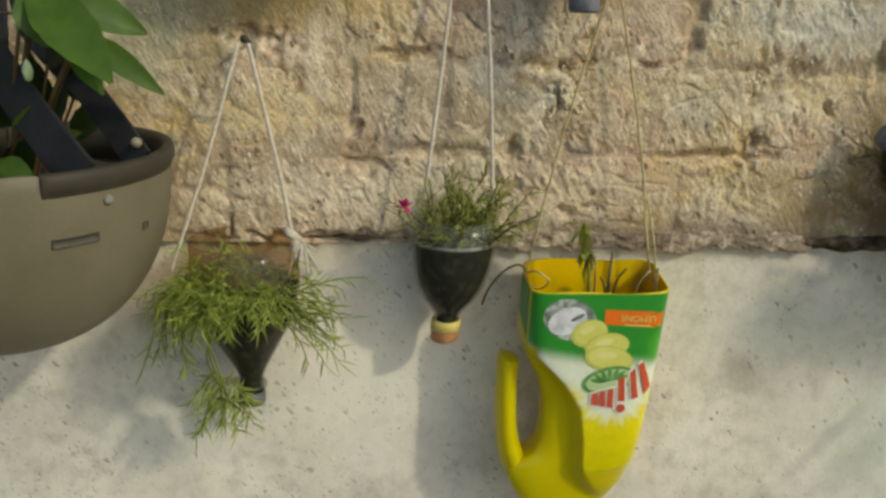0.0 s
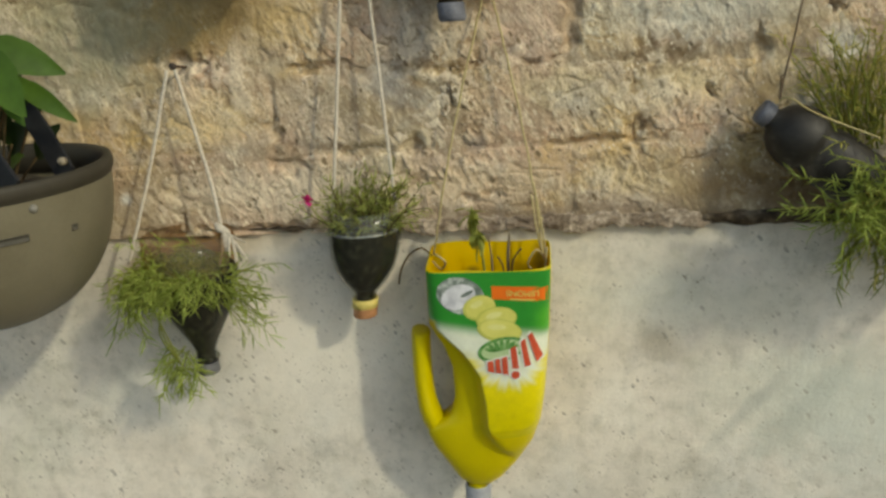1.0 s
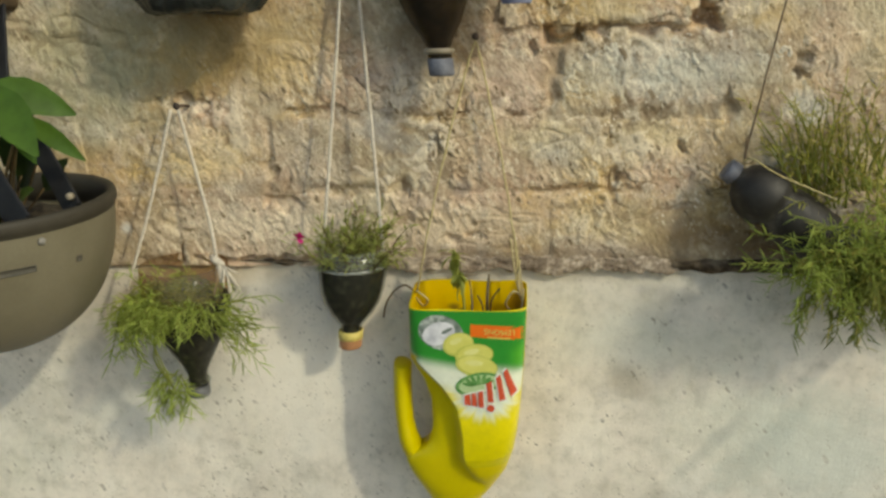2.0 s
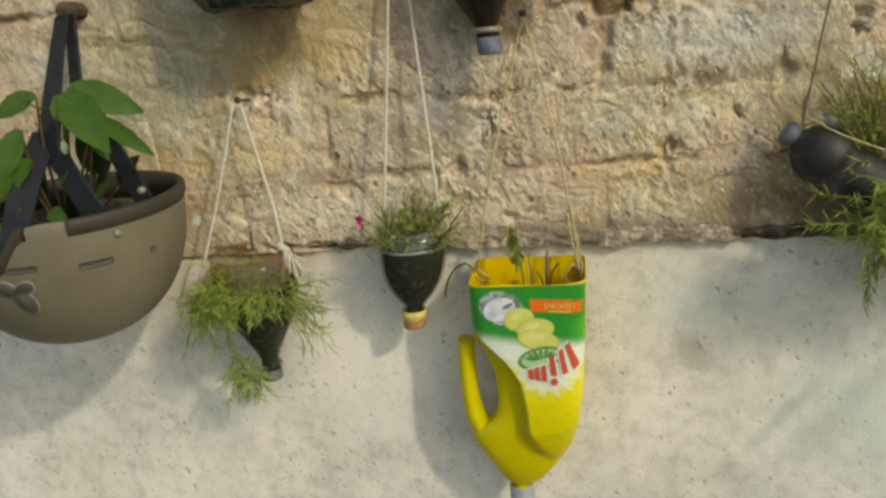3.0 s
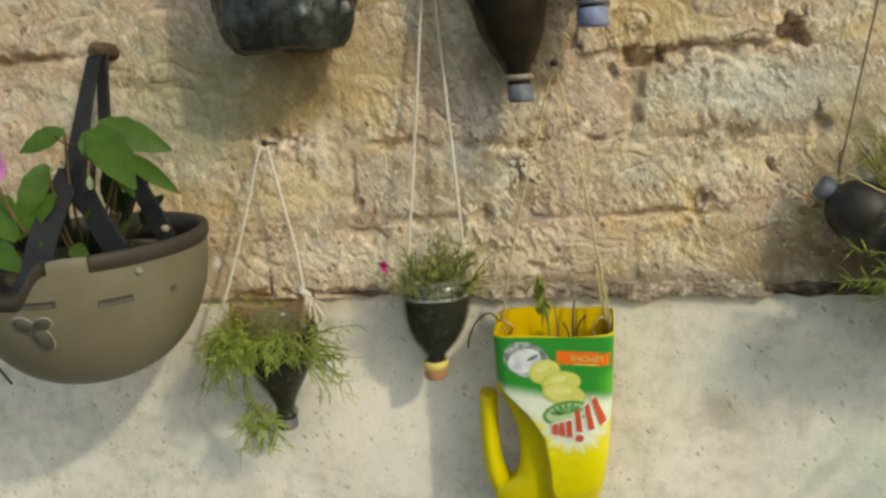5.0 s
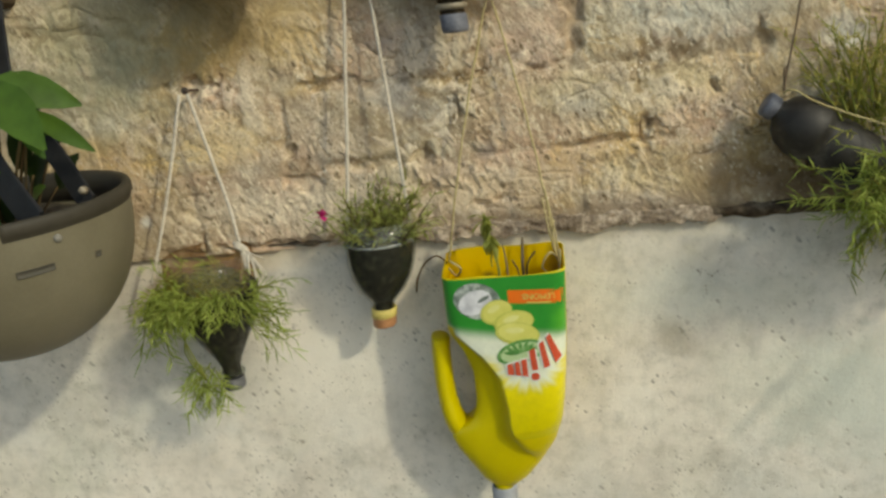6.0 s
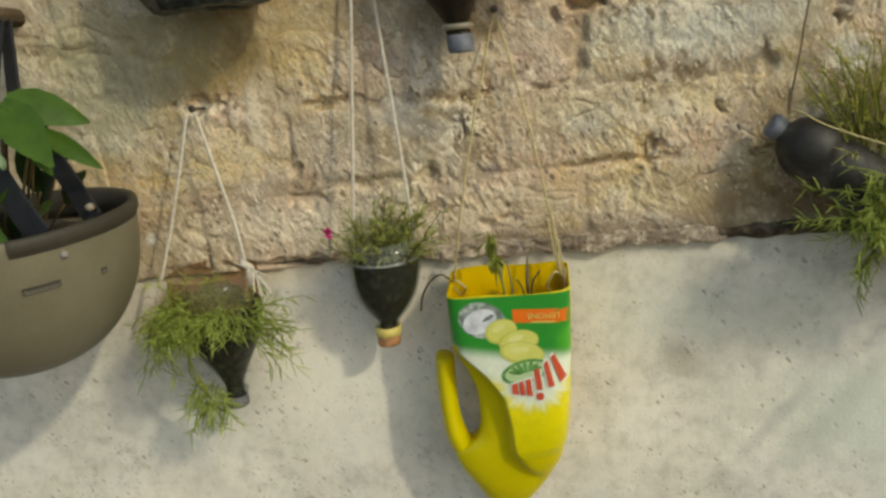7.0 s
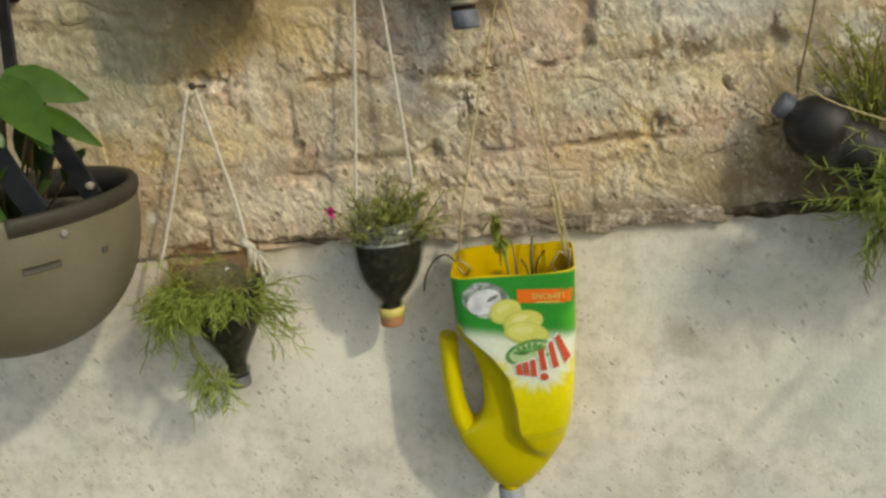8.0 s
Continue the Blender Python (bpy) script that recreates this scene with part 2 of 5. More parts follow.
CREAM = brick_material("brick_cream", [(0.3, (0.42, 0.33, 0.21)), (0.5, (0.60, 0.50, 0.34)), (0.7, (0.66, 0.58, 0.43))], (0.34, 0.26, 0.18))
PINK = brick_material("brick_pinkish", [(0.3, (0.40, 0.31, 0.22)), (0.5, (0.56, 0.45, 0.33)), (0.7, (0.62, 0.55, 0.45))], (0.32, 0.26, 0.21))
OCHRE = brick_material("brick_ochre", [(0.3, (0.45, 0.33, 0.17)), (0.5, (0.62, 0.48, 0.27)), (0.7, (0.66, 0.56, 0.37))], (0.36, 0.26, 0.16))
GREY = brick_material("brick_grey", [(0.3, (0.44, 0.39, 0.31)), (0.5, (0.50, 0.47, 0.40)), (0.7, (0.60, 0.56, 0.48))], (0.30, 0.28, 0.24), (0.76, 0.74, 0.67))
MORTAR = brick_material("mortar", [(0.3, (0.36, 0.28, 0.19)), (0.5, (0.52, 0.43, 0.30)), (0.7, (0.62, 0.54, 0.42))], (0.33, 0.25, 0.18))


def plaster_material():
    m, tree, bsdf = nodes_of("limewashed_plaster", 0.85, 0.2)
    colour = ramp(tree, grain(tree, 7, 7), [(0.32, (0.64, 0.585, 0.50)), (0.5, (0.79, 0.72, 0.62)), (0.66, (0.86, 0.80, 0.70))])
    green = grain(tree, 4.3, 5)
    colour = mix(tree, ramp(tree, green, [(0.5, (0, 0, 0)), (0.72, (0.55, 0.55, 0.55))]), colour, (0.60, 0.60, 0.47))
    grey = grain(tree, 3.1, 6)
    colour = mix(tree, ramp(tree, grey, [(0.48, (0, 0, 0)), (0.64, (0.55, 0.55, 0.55))]), colour, (0.58, 0.58, 0.53))
    stain = grain(tree, 13, 8, (1, 1, 1), 0.0, 0.68)
    colour = mix(tree, ramp(tree, stain, [(0.53, (0, 0, 0)), (0.74, (0.6, 0.6, 0.6))]), colour, (0.42, 0.40, 0.34))
    smudge = ramp(tree, grain(tree, 42, 6, (1, 1, 1), 0.0, 0.65), [(0.34, (0.80, 0.80, 0.77)), (0.52, (1, 1, 1)), (0.70, (1.05, 1.05, 1.04))])
    colour = mix(tree, 0.85, colour, smudge, "MULTIPLY")
    where = ramp(tree, grain(tree, 17, 5), [(0.48, (0.03, 0.03, 0.03)), (0.62, (1, 1, 1))])
    often = ramp(tree, grain(tree, 9, 4), [(0.45, (0.08, 0.08, 0.08)), (0.62, (0.9, 0.9, 0.9))])
    often = mix(tree, zone(tree, 0.76, 1.10, 0.26, 0.30, 0, 1.0, 0.7), often, (0.0, 0.0, 0.0))
    # the grey-green zones at lower right paint in a plant's cast shade
    for x, z, wide, high, turn, strength, tint in ((0.13, 1.14, 0.18, 0.16, 0, 0.75, (0.90, 0.835, 0.72)), (0.74, 1.06, 0.15, 0.10, 0, 0.5, (0.66, 0.66, 0.55)), (0.585, 1.135, 0.045, 0.028, 40, 0.5, (0.40, 0.34, 0.24)), (0.80, 1.07, 0.10, 0.022, -48, 0.75, (0.47, 0.475, 0.41)), (0.60, 1.20, 0.12, 0.06, 0, 0.45, (0.62, 0.63, 0.56)),
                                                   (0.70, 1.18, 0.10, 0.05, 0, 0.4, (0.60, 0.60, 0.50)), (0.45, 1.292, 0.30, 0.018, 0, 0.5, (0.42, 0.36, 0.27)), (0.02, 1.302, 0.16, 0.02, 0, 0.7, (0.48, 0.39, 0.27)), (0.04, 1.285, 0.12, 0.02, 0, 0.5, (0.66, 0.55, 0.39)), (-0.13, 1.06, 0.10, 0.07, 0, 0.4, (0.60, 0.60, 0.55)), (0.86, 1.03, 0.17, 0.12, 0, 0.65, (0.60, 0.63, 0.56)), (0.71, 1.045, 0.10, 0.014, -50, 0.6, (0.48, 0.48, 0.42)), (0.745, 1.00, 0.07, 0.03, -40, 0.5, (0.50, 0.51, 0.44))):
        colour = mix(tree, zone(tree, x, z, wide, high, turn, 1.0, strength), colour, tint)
    pits = None
    for scale, size, mask, dirt in ((34, 0.36, where, (0.44, 0.40, 0.33)), (62, 0.40, where, (0.30, 0.265, 0.21)), (78, 0.36, often, (0.30, 0.255, 0.19)), (125, 0.42, often, (0.24, 0.20, 0.15)), (190, 0.40, where, (0.30, 0.25, 0.17))):
        marks = mix(tree, 1.0, specks(tree, scale, size), mask, "MULTIPLY")
        colour = mix(tree, marks, colour, dirt)
        pits = marks if pits is None else mix(tree, 1.0, pits, marks, "LIGHTEN")
    tree.links.new(colour, bsdf.inputs["Base Color"])
    bumped(tree, bsdf, mix(tree, pits, ramp(tree, grain(tree, 190, 6), [(0.2, (0.4, 0.4, 0.4)), (0.8, (1, 1, 1))]), (0.0, 0.0, 0.0)), 0.3, 0.002)
    return m


PLASTER = plaster_material()
GROUND = mottled("trodden_earth", [(0.3, (0.11, 0.092, 0.07)), (0.7, (0.20, 0.17, 0.135))], 3, 60, 0.95, 0.1, 0.5, 0.01)
POT = mottled("olive_plastic", [(0.3, (0.145, 0.127, 0.080)), (0.7, (0.185, 0.163, 0.108))], 14, 300, 0.55, 0.3, 0.05, 0.0005, 0.12)
RIM = mottled("dark_olive_plastic", [(0.3, (0.036, 0.031, 0.022)), (0.7, (0.060, 0.052, 0.037))], 20, 300, 0.6, 0.3, 0.05, 0.0005, 0.12)
WOOD = mottled("worn_wood", [(0.3, (0.055, 0.04, 0.025)), (0.7, (0.12, 0.085, 0.05))], 60, 400, 0.9, 0.2, 0.4, 0.001)
CRUST = mottled("crumbling_mortar", [(0.32, (0.15, 0.112, 0.08)), (0.47, (0.29, 0.225, 0.165)), (0.58, (0.50, 0.405, 0.31)), (0.70, (0.70, 0.59, 0.46))], 46, 280, 0.95, 0.1, 0.8, 0.003)
# dirty mortar, darkened further to paint in the joint's recess shade
DIRT_AND_SHADE = mottled("dirty_shaded_mortar", [(0.35, (0.05, 0.037, 0.025)), (0.52, (0.11, 0.083, 0.056)), (0.68, (0.24, 0.19, 0.13))], 60, 250, 0.95, 0.1, 0.7, 0.003)
STUD = mottled("worn_pale_plastic", [(0.3, (0.20, 0.19, 0.165)), (0.7, (0.29, 0.275, 0.24))], 90, 500, 0.5)
DRY_SOIL = mottled("dry_grey_soil", [(0.3, (0.05, 0.041, 0.030)), (0.55, (0.10, 0.083, 0.060)), (0.75, (0.19, 0.16, 0.12))], 90, 400, 0.95, 0.1, 0.8, 0.004)
# slot shade put into the colour, which the dark emblem shares
SLOT = mottled("shadowed_slot", [(0.3, (0.07, 0.065, 0.05)), (0.7, (0.10, 0.09, 0.07))], 60, 300, 0.7)
BLACK = mottled("black_plastic", [(0.3, (0.016, 0.016, 0.018)), (0.7, (0.03, 0.03, 0.032))], 40, 300, 0.6, 0.25, 0.1, 0.001)
DUSTY = mottled("dusty_dark_bottle", [(0.3, (0.012, 0.010, 0.008)), (0.55, (0.030, 0.026, 0.021)), (0.75, (0.10, 0.088, 0.074))], 35, 300, 0.55, 0.4, 0.15, 0.001)
CAP_PALE = mottled("pale_grey_plastic", [(0.3, (0.27, 0.28, 0.30)), (0.7, (0.38, 0.39, 0.41))], 90, 500, 0.5)
CAP_DARK = mottled("grimy_plastic", [(0.3, (0.08, 0.08, 0.085)), (0.7, (0.17, 0.17, 0.18))], 90, 500, 0.5)
BAG = mottled("black_polythene", [(0.3, (0.010, 0.012, 0.011)), (0.55, (0.022, 0.026, 0.023)), (0.72, (0.065, 0.072, 0.064))], 26, 130, 0.2, 0.7, 0.5, 0.004)
SOIL = mottled("potting_soil", [(0.3, (0.020, 0.016, 0.010)), (0.55, (0.05, 0.04, 0.026)), (0.75, (0.12, 0.10, 0.07))], 120, 400, 0.95, 0.1, 0.8, 0.004)
DAMP_BROWN = mottled("brown_damp_soil", [(0.3, (0.03, 0.021, 0.010)), (0.55, (0.075, 0.052, 0.024)), (0.75, (0.15, 0.11, 0.05))], 40, 300, 0.8, 0.2, 0.3, 0.002)
DAMP = mottled("damp_soil", [(0.3, (0.018, 0.017, 0.010)), (0.52, (0.036, 0.033, 0.019)), (0.66, (0.085, 0.075, 0.045))], 120, 400, 0.8, 0.2, 0.2, 0.001)
YELLOW = mottled("yellow_plastic", [(0.3, (0.66, 0.565, 0.003)), (0.7, (0.73, 0.63, 0.006))], 20, 200, 0.32, 0.5, 0.03, 0.0005, 0.06)
STRING = mottled("white_cotton_string", [(0.3, (0.48, 0.42, 0.34)), (0.7, (0.70, 0.64, 0.54))], 200, 900, 0.9, 0.1, 0.5, 0.0006)
TWINE = mottled("yellow_twine", [(0.3, (0.40, 0.32, 0.14)), (0.7, (0.58, 0.49, 0.26))], 200, 900, 0.85, 0.1, 0.5, 0.0006)
WIRE = mottled("rusty_wire", [(0.3, (0.09, 0.06, 0.035)), (0.7, (0.19, 0.13, 0.075))], 150, 700, 0.6, 0.4, 0.4, 0.0004)
NAIL = mottled("rusty_iron", [(0.3, (0.05, 0.04, 0.035)), (0.7, (0.12, 0.08, 0.055))], 150, 700, 0.7, 0.4, 0.4, 0.0005)
CAP_YELLOW = mottled("faded_yellow_plastic", [(0.3, (0.62, 0.49, 0.12)), (0.7, (0.72, 0.60, 0.2))], 120, 500, 0.5)
CAP_RED = mottled("faded_orange_plastic", [(0.3, (0.42, 0.19, 0.08)), (0.7, (0.56, 0.28, 0.14))], 120, 500, 0.5)
NECK = mottled("stained_clear_neck", [(0.3, (0.20, 0.165, 0.11)), (0.7, (0.34, 0.29, 0.21))], 90, 500, 0.35, 0.5)
CAP_BLUE = mottled("dusty_blue_plastic", [(0.3, (0.17, 0.19, 0.30)), (0.7, (0.27, 0.30, 0.44))], 90, 500, 0.5)
CAP_GREY = mottled("grey_blue_plastic", [(0.3, (0.10, 0.105, 0.13)), (0.7, (0.19, 0.195, 0.225))], 90, 500, 0.5)
ORANGE_PRINT = mottled("orange_print", [(0.3, (0.78, 0.14, 0.008)), (0.7, (0.84, 0.18, 0.012))], 40, 300, 0.35, 0.5, 0.02, 0.0004, 0.05)
RED_PRINT = mottled("red_print", [(0.3, (0.56, 0.075, 0.03)), (0.7, (0.64, 0.10, 0.045))], 40, 300, 0.35, 0.5, 0.02, 0.0004, 0.05)
WHITE_PRINT = mottled("white_print", [(0.3, (0.74, 0.76, 0.66)), (0.7, (0.82, 0.83, 0.76))], 60, 300, 0.35, 0.5, 0.02, 0.0004, 0.05)
GREY_PRINT = mottled("silver_print", [(0.36, (0.07, 0.10, 0.08)), (0.52, (0.20, 0.24, 0.21)), (0.68, (0.58, 0.61, 0.57))], 75, 300, 0.35, 0.5, 0.02, 0.0004, 0.05)
SILVER_PRINT = mottled("pale_silver_print", [(0.34, (0.50, 0.50, 0.53)), (0.6, (0.74, 0.74, 0.76))], 60, 300, 0.35, 0.5, 0.02, 0.0004, 0.05)
LEMON_EDGE = mottled("lemon_edge_print", [(0.3, (0.50, 0.51, 0.09)), (0.7, (0.58, 0.58, 0.13))], 40, 300, 0.35, 0.5, 0.02, 0.0004, 0.05)
LEMON_PRINT = mottled("lemon_print", [(0.3, (0.62, 0.60, 0.12)), (0.7, (0.74, 0.71, 0.20))], 40, 300, 0.35, 0.5, 0.02, 0.0004, 0.08)
LEMON_PALE = mottled("pale_lemon_print", [(0.3, (0.69, 0.67, 0.22)), (0.7, (0.77, 0.75, 0.30))], 60, 300, 0.35, 0.5, 0.02, 0.0004, 0.05)
LIME_FLESH = mottled("lime_flesh_print", [(0.3, (0.42, 0.56, 0.26)), (0.7, (0.52, 0.64, 0.36))], 60, 300, 0.35, 0.5, 0.02, 0.0004, 0.05)
LIME_PRINT = mottled("lime_print", [(0.3, (0.06, 0.22, 0.04)), (0.6, (0.16, 0.36, 0.10)), (0.8, (0.55, 0.64, 0.40))], 130, 300, 0.35, 0.5, 0.02, 0.0004, 0.08)


def shine_through(material, colour, amount):
    """Thin moulded plastic that lets some of the daylight through."""
    tree = material.node_tree
    lit = node(tree, "ShaderNodeBsdfTranslucent", Color=(*colour, 1))
    both = tree.nodes.new("ShaderNodeMixShader")
    both.inputs["Fac"].default_value = amount
    tree.links.new(tree.nodes["Principled BSDF"].outputs[0], both.inputs[1])
    tree.links.new(lit.outputs[0], both.inputs[2])
    tree.links.new(both.outputs[0], tree.nodes["Material Output"].inputs["Surface"])


# warm light bouncing inside the bottle is put into this deeper yellow
INNER_YELLOW = mottled("bounce_lit_yellow_plastic", [(0.3, (0.86, 0.58, 0.003)), (0.7, (0.92, 0.64, 0.006))], 20, 200, 0.4, 0.4, 0.03, 0.0005, 0.06)
tree = INNER_YELLOW.node_tree
bsdf = tree.nodes["Principled BSDF"]
colour = bsdf.inputs["Base Color"].links[0].from_socket
for x, z, wide, high, strength in ((0.074, 0.285, 0.016, 0.05, 0.75), (-0.012, 0.288, 0.012, 0.008, 0.8), (-0.05, 0.282, 0.010, 0.007, 0.6)):
    colour = mix(tree, zone(tree, x, z, wide, high, 0, 1.2, strength), colour, (0.13, 0.085, 0.02))
tree.links.new(colour, bsdf.inputs["Base Color"])
shine_through(INNER_YELLOW, (0.95, 0.58, 0.004), 0.2)
shine_through(YELLOW, (0.95, 0.58, 0.004), 0.2)


def foliage(name, dark, light, rough=0.5):
    m, tree, bsdf = nodes_of(name, rough, 0.35)
    geo = tree.nodes.new("ShaderNodeNewGeometry")
    colour = ramp(tree, geo.outputs["Random Per Island"], [(0, dark), (0.6, tuple((a + b) / 2 for a, b in zip(dark, light))), (1, light)])
    colour = mix(tree, 0.4, colour, ramp(tree, grain(tree, 45, 4), [(0.3, (0.5, 0.5, 0.5)), (0.7, (1.3, 1.3, 1.2))]), "MULTIPLY")
    tree.links.new(colour, bsdf.inputs["Base Color"])
    lit = tree.nodes.new("ShaderNodeBsdfTranslucent")
    tree.links.new(colour, lit.inputs["Color"])
    both = tree.nodes.new("ShaderNodeMixShader")
    both.inputs["Fac"].default_value = 0.32
    tree.links.new(bsdf.outputs[0], both.inputs[1])
    tree.links.new(lit.outputs[0], both.inputs[2])
    tree.links.new(both.outputs[0], tree.nodes["Material Output"].inputs["Surface"])
    return m


MOSS_GREEN = foliage("bright_needle_leaves", (0.28, 0.36, 0.05), (0.58, 0.66, 0.16))
DULL_GREEN = foliage("dull_needle_leaves", (0.25, 0.28, 0.055), (0.46, 0.49, 0.13))
# hanging leaves: the shade within the plant is put into the green
DARK_GREEN = foliage("shaded_needle_leaves", (0.15, 0.18, 0.03), (0.42, 0.45, 0.10))
LEAF_GREEN = foliage("broad_leaves", (0.035, 0.088, 0.010), (0.125, 0.22, 0.028), 0.45)
# leaf green darkened to hold the shade inside the pot plant
LEAF_DARK = foliage("shaded_inner_leaves", (0.010, 0.022, 0.005), (0.035, 0.065, 0.014), 0.5)
STEM_DARK = foliage("dark_stems", (0.02, 0.022, 0.012), (0.04, 0.04, 0.02), 0.6)
STEM_GREEN = foliage("green_stems", (0.22, 0.25, 0.04), (0.36, 0.38, 0.09), 0.6)
STEM_GREY = foliage("withered_stems", (0.20, 0.155, 0.10), (0.32, 0.26, 0.18), 0.8)
STEM_BROWN = foliage("dry_stems", (0.11, 0.07, 0.028), (0.20, 0.14, 0.06), 0.7)
# upper leaves: sunlight is put into the paler colour
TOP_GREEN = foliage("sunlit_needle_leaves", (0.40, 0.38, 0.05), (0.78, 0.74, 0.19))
OLIVE_GREEN = foliage("yellowing_needle_leaves", (0.36, 0.31, 0.05), (0.66, 0.58, 0.15))
PINK_PETAL = foliage("pink_petals", (0.62, 0.22, 0.55), (0.75, 0.33, 0.68), 0.6)
MAGENTA_PETAL = foliage("magenta_petals", (0.66, 0.03, 0.22), (0.75, 0.06, 0.30), 0.6)


def clear_plastic(name, tint, dust=0.012, shine=0.6):
    m, tree, bsdf = nodes_of(name, 0.12, 0.5)
    bsdf.inputs["Base Color"].default_value = (0.75, 0.78, 0.72, 1)
    see = tree.nodes.new("ShaderNodeBsdfTransparent")
    see.inputs["Color"].default_value = (*tint, 1)
    edge = tree.nodes.new("ShaderNodeLayerWeight")
    edge.inputs["Blend"].default_value = 0.35
    gloss = tree.nodes.new("ShaderNodeBsdfGlossy")
    gloss.inputs["Roughness"].default_value = 0.16
    haze = tree.nodes.new("ShaderNodeMixShader")
    haze.inputs["Fac"].default_value = dust
    tree.links.new(see.outputs[0], haze.inputs[1])
    tree.links.new(bsdf.outputs[0], haze.inputs[2])
    both = tree.nodes.new("ShaderNodeMixShader")
    scaled = node(tree, "ShaderNodeMath")
    scaled.operation = "MULTIPLY"
    scaled.inputs[1].default_value = shine
    tree.links.new(edge.outputs["Fresnel"], scaled.inputs[0])
    tree.links.new(scaled.outputs[0], both.inputs["Fac"])
    tree.links.new(haze.outputs[0], both.inputs[1])
    tree.links.new(gloss.outputs[0], both.inputs[2])
    tree.links.new(both.outputs[0], tree.nodes["Material Output"].inputs["Surface"])
    return m


CLEAR = clear_plastic("clear_bottle_plastic", (0.90, 0.92, 0.88))
DUSTY_CLEAR = clear_plastic("dusty_clear_plastic", (0.93, 0.94, 0.88), 0.08, 0.3)
PALE_RIB = clear_plastic("glint_pale_plastic", (0.93, 0.94, 0.88), 0.28)
BROWN_RIM = clear_plastic("brown_stained_plastic", (0.74, 0.61, 0.45), 0.05, 0.15)
BROWN_CLEAR = clear_plastic("brown_bottle_plastic", (0.52, 0.43, 0.27))


# ---- mesh helpers: all points are given in the world's metres ----
def base_of(ob):
    while ob.parent:
        ob = ob.parent
    return ob.location.copy()


def thing(name, base, label, category, group=""):
    ob = new(name)
    ob.location = base
    return tagged(ob, label, category, group)


def part(name, shape, material, parent=None, label="", smooth=True):
    """One mesh object out of points and faces, under its thing or part."""
    points, faces = shape
    off = base_of(parent) if parent else Vector((0, 0, 0))
    mesh = bpy.data.meshes.new(name)
    mesh.from_pydata([(p[0] - off.x, p[1] - off.y, p[2] - off.z) for p in points], [], faces)
    mesh.materials.append(material)
    if smooth:
        mesh.shade_smooth()
    mesh.update()
    ob = new(name, mesh)
    ob.parent = parent
    return tagged(ob, label)


def joined(*shapes):
    points, faces = [], []
    for some, their in shapes:
        start = len(points)
        points.extend(some)
        faces.extend([tuple(i + start for i in f) for f in their])
    return points, faces


def tube(path, radius, sides=8, closed=True):
    """A round tube along a path; radius is one number or one for each point."""
    path = [Vector(p) for p in path]
    radii = radius if isinstance(radius, (list, tuple)) else [radius] * len(path)
    points, faces = [], []
    side = None
    for n, (p, r) in enumerate(zip(path, radii)):
        way = (path[min(n + 1, len(path) - 1)] - path[max(n - 1, 0)]).normalized()
        if side is None:
            side = way.cross(Vector((0.3, 0.9, 0.2))).normalized()
        side = (side - way * side.dot(way)).normalized()
        up = way.cross(side)
        for k in range(sides):
            a = 2 * math.pi * k / sides
            points.append(p + r * (math.cos(a) * side + math.sin(a) * up))
    for n in range(len(path) - 1):
        for k in range(sides):
            a, b = n * sides + k, n * sides + (k + 1) % sides
            faces.append((a, b, b + sides, a + sides))
    if closed:
        faces.append(tuple(range(sides))[::-1])
        faces.append(tuple(range((len(path) - 1) * sides, len(path) * sides)))
    return points, faces


def lathe(profile, centre, sides=40, wide=1.0, deep=1.0, lean=(0.0, 0.0)):
    """A turned shape: profile rows of radius and height; lean shifts it sideways for each metre of height."""
    points, faces = [], []
    for r, z in profile:
        for k in range(sides):
            a = 2 * math.pi * k / sides
            points.append((centre[0] + wide * r * math.cos(a) + lean[0] * z, centre[1] + deep * r * math.sin(a) + lean[1] * z, centre[2] + z))
    for n in range(len(profile) - 1):
        for k in range(sides):
            a, b = n * sides + k, n * sides + (k + 1) % sides
            faces.append((a, b, b + sides, a + sides))
    return points, faces


def curve_through(keys, steps=8):
    """A smooth line through a few keys (Catmull-Rom)."""
    keys = [Vector(k) for k in keys]
    out = []
    for n in range(len(keys) - 1):
        a, b, c, d = keys[max(n - 1, 0)], keys[n], keys[n + 1], keys[min(n + 2, len(keys) - 1)]
        for s in range(steps):
            t = s / steps
            out.append(0.5 * (2 * b + (c - a) * t + (2 * a - 5 * b + 4 * c - d) * t * t + (3 * b - a - 3 * c + d) * t**3))
    return out + [keys[-1]]


def between(rows, at):
    """Straight lines through rows of (key, value)."""
    rows = sorted(rows)
    return float(np.interp(at, [k for k, _ in rows], [v for _, v in rows]))


def needle(start, way, length, wide, droop=0.0):
    """A thin fleshy leaf: a bent, four-sided, tapered spike."""
    way = Vector(way).normalized()
    side = way.cross(Vector((0.21, 0.5, 0.84))).normalized()
    up = way.cross(side)
    points, faces = [], []
    for t, r in ((0, 0.55), (0.45, 1.0), (1.0, 0.22)):
        p = Vector(start) + way * length * t + Vector((0, 0, -droop * t * t))
        for s, u in ((1, 0), (0, 0.7), (-1, 0), (0, -0.7)):
            points.append(p + side * s * r * wide / 2 + up * u * r * wide / 2)
    for n in (0, 4):
        for k in range(4):
            faces.append((n + k, n + (k + 1) % 4, n + 4 + (k + 1) % 4, n + 4 + k))
    faces.append((8, 9, 10, 11))
    return points, faces


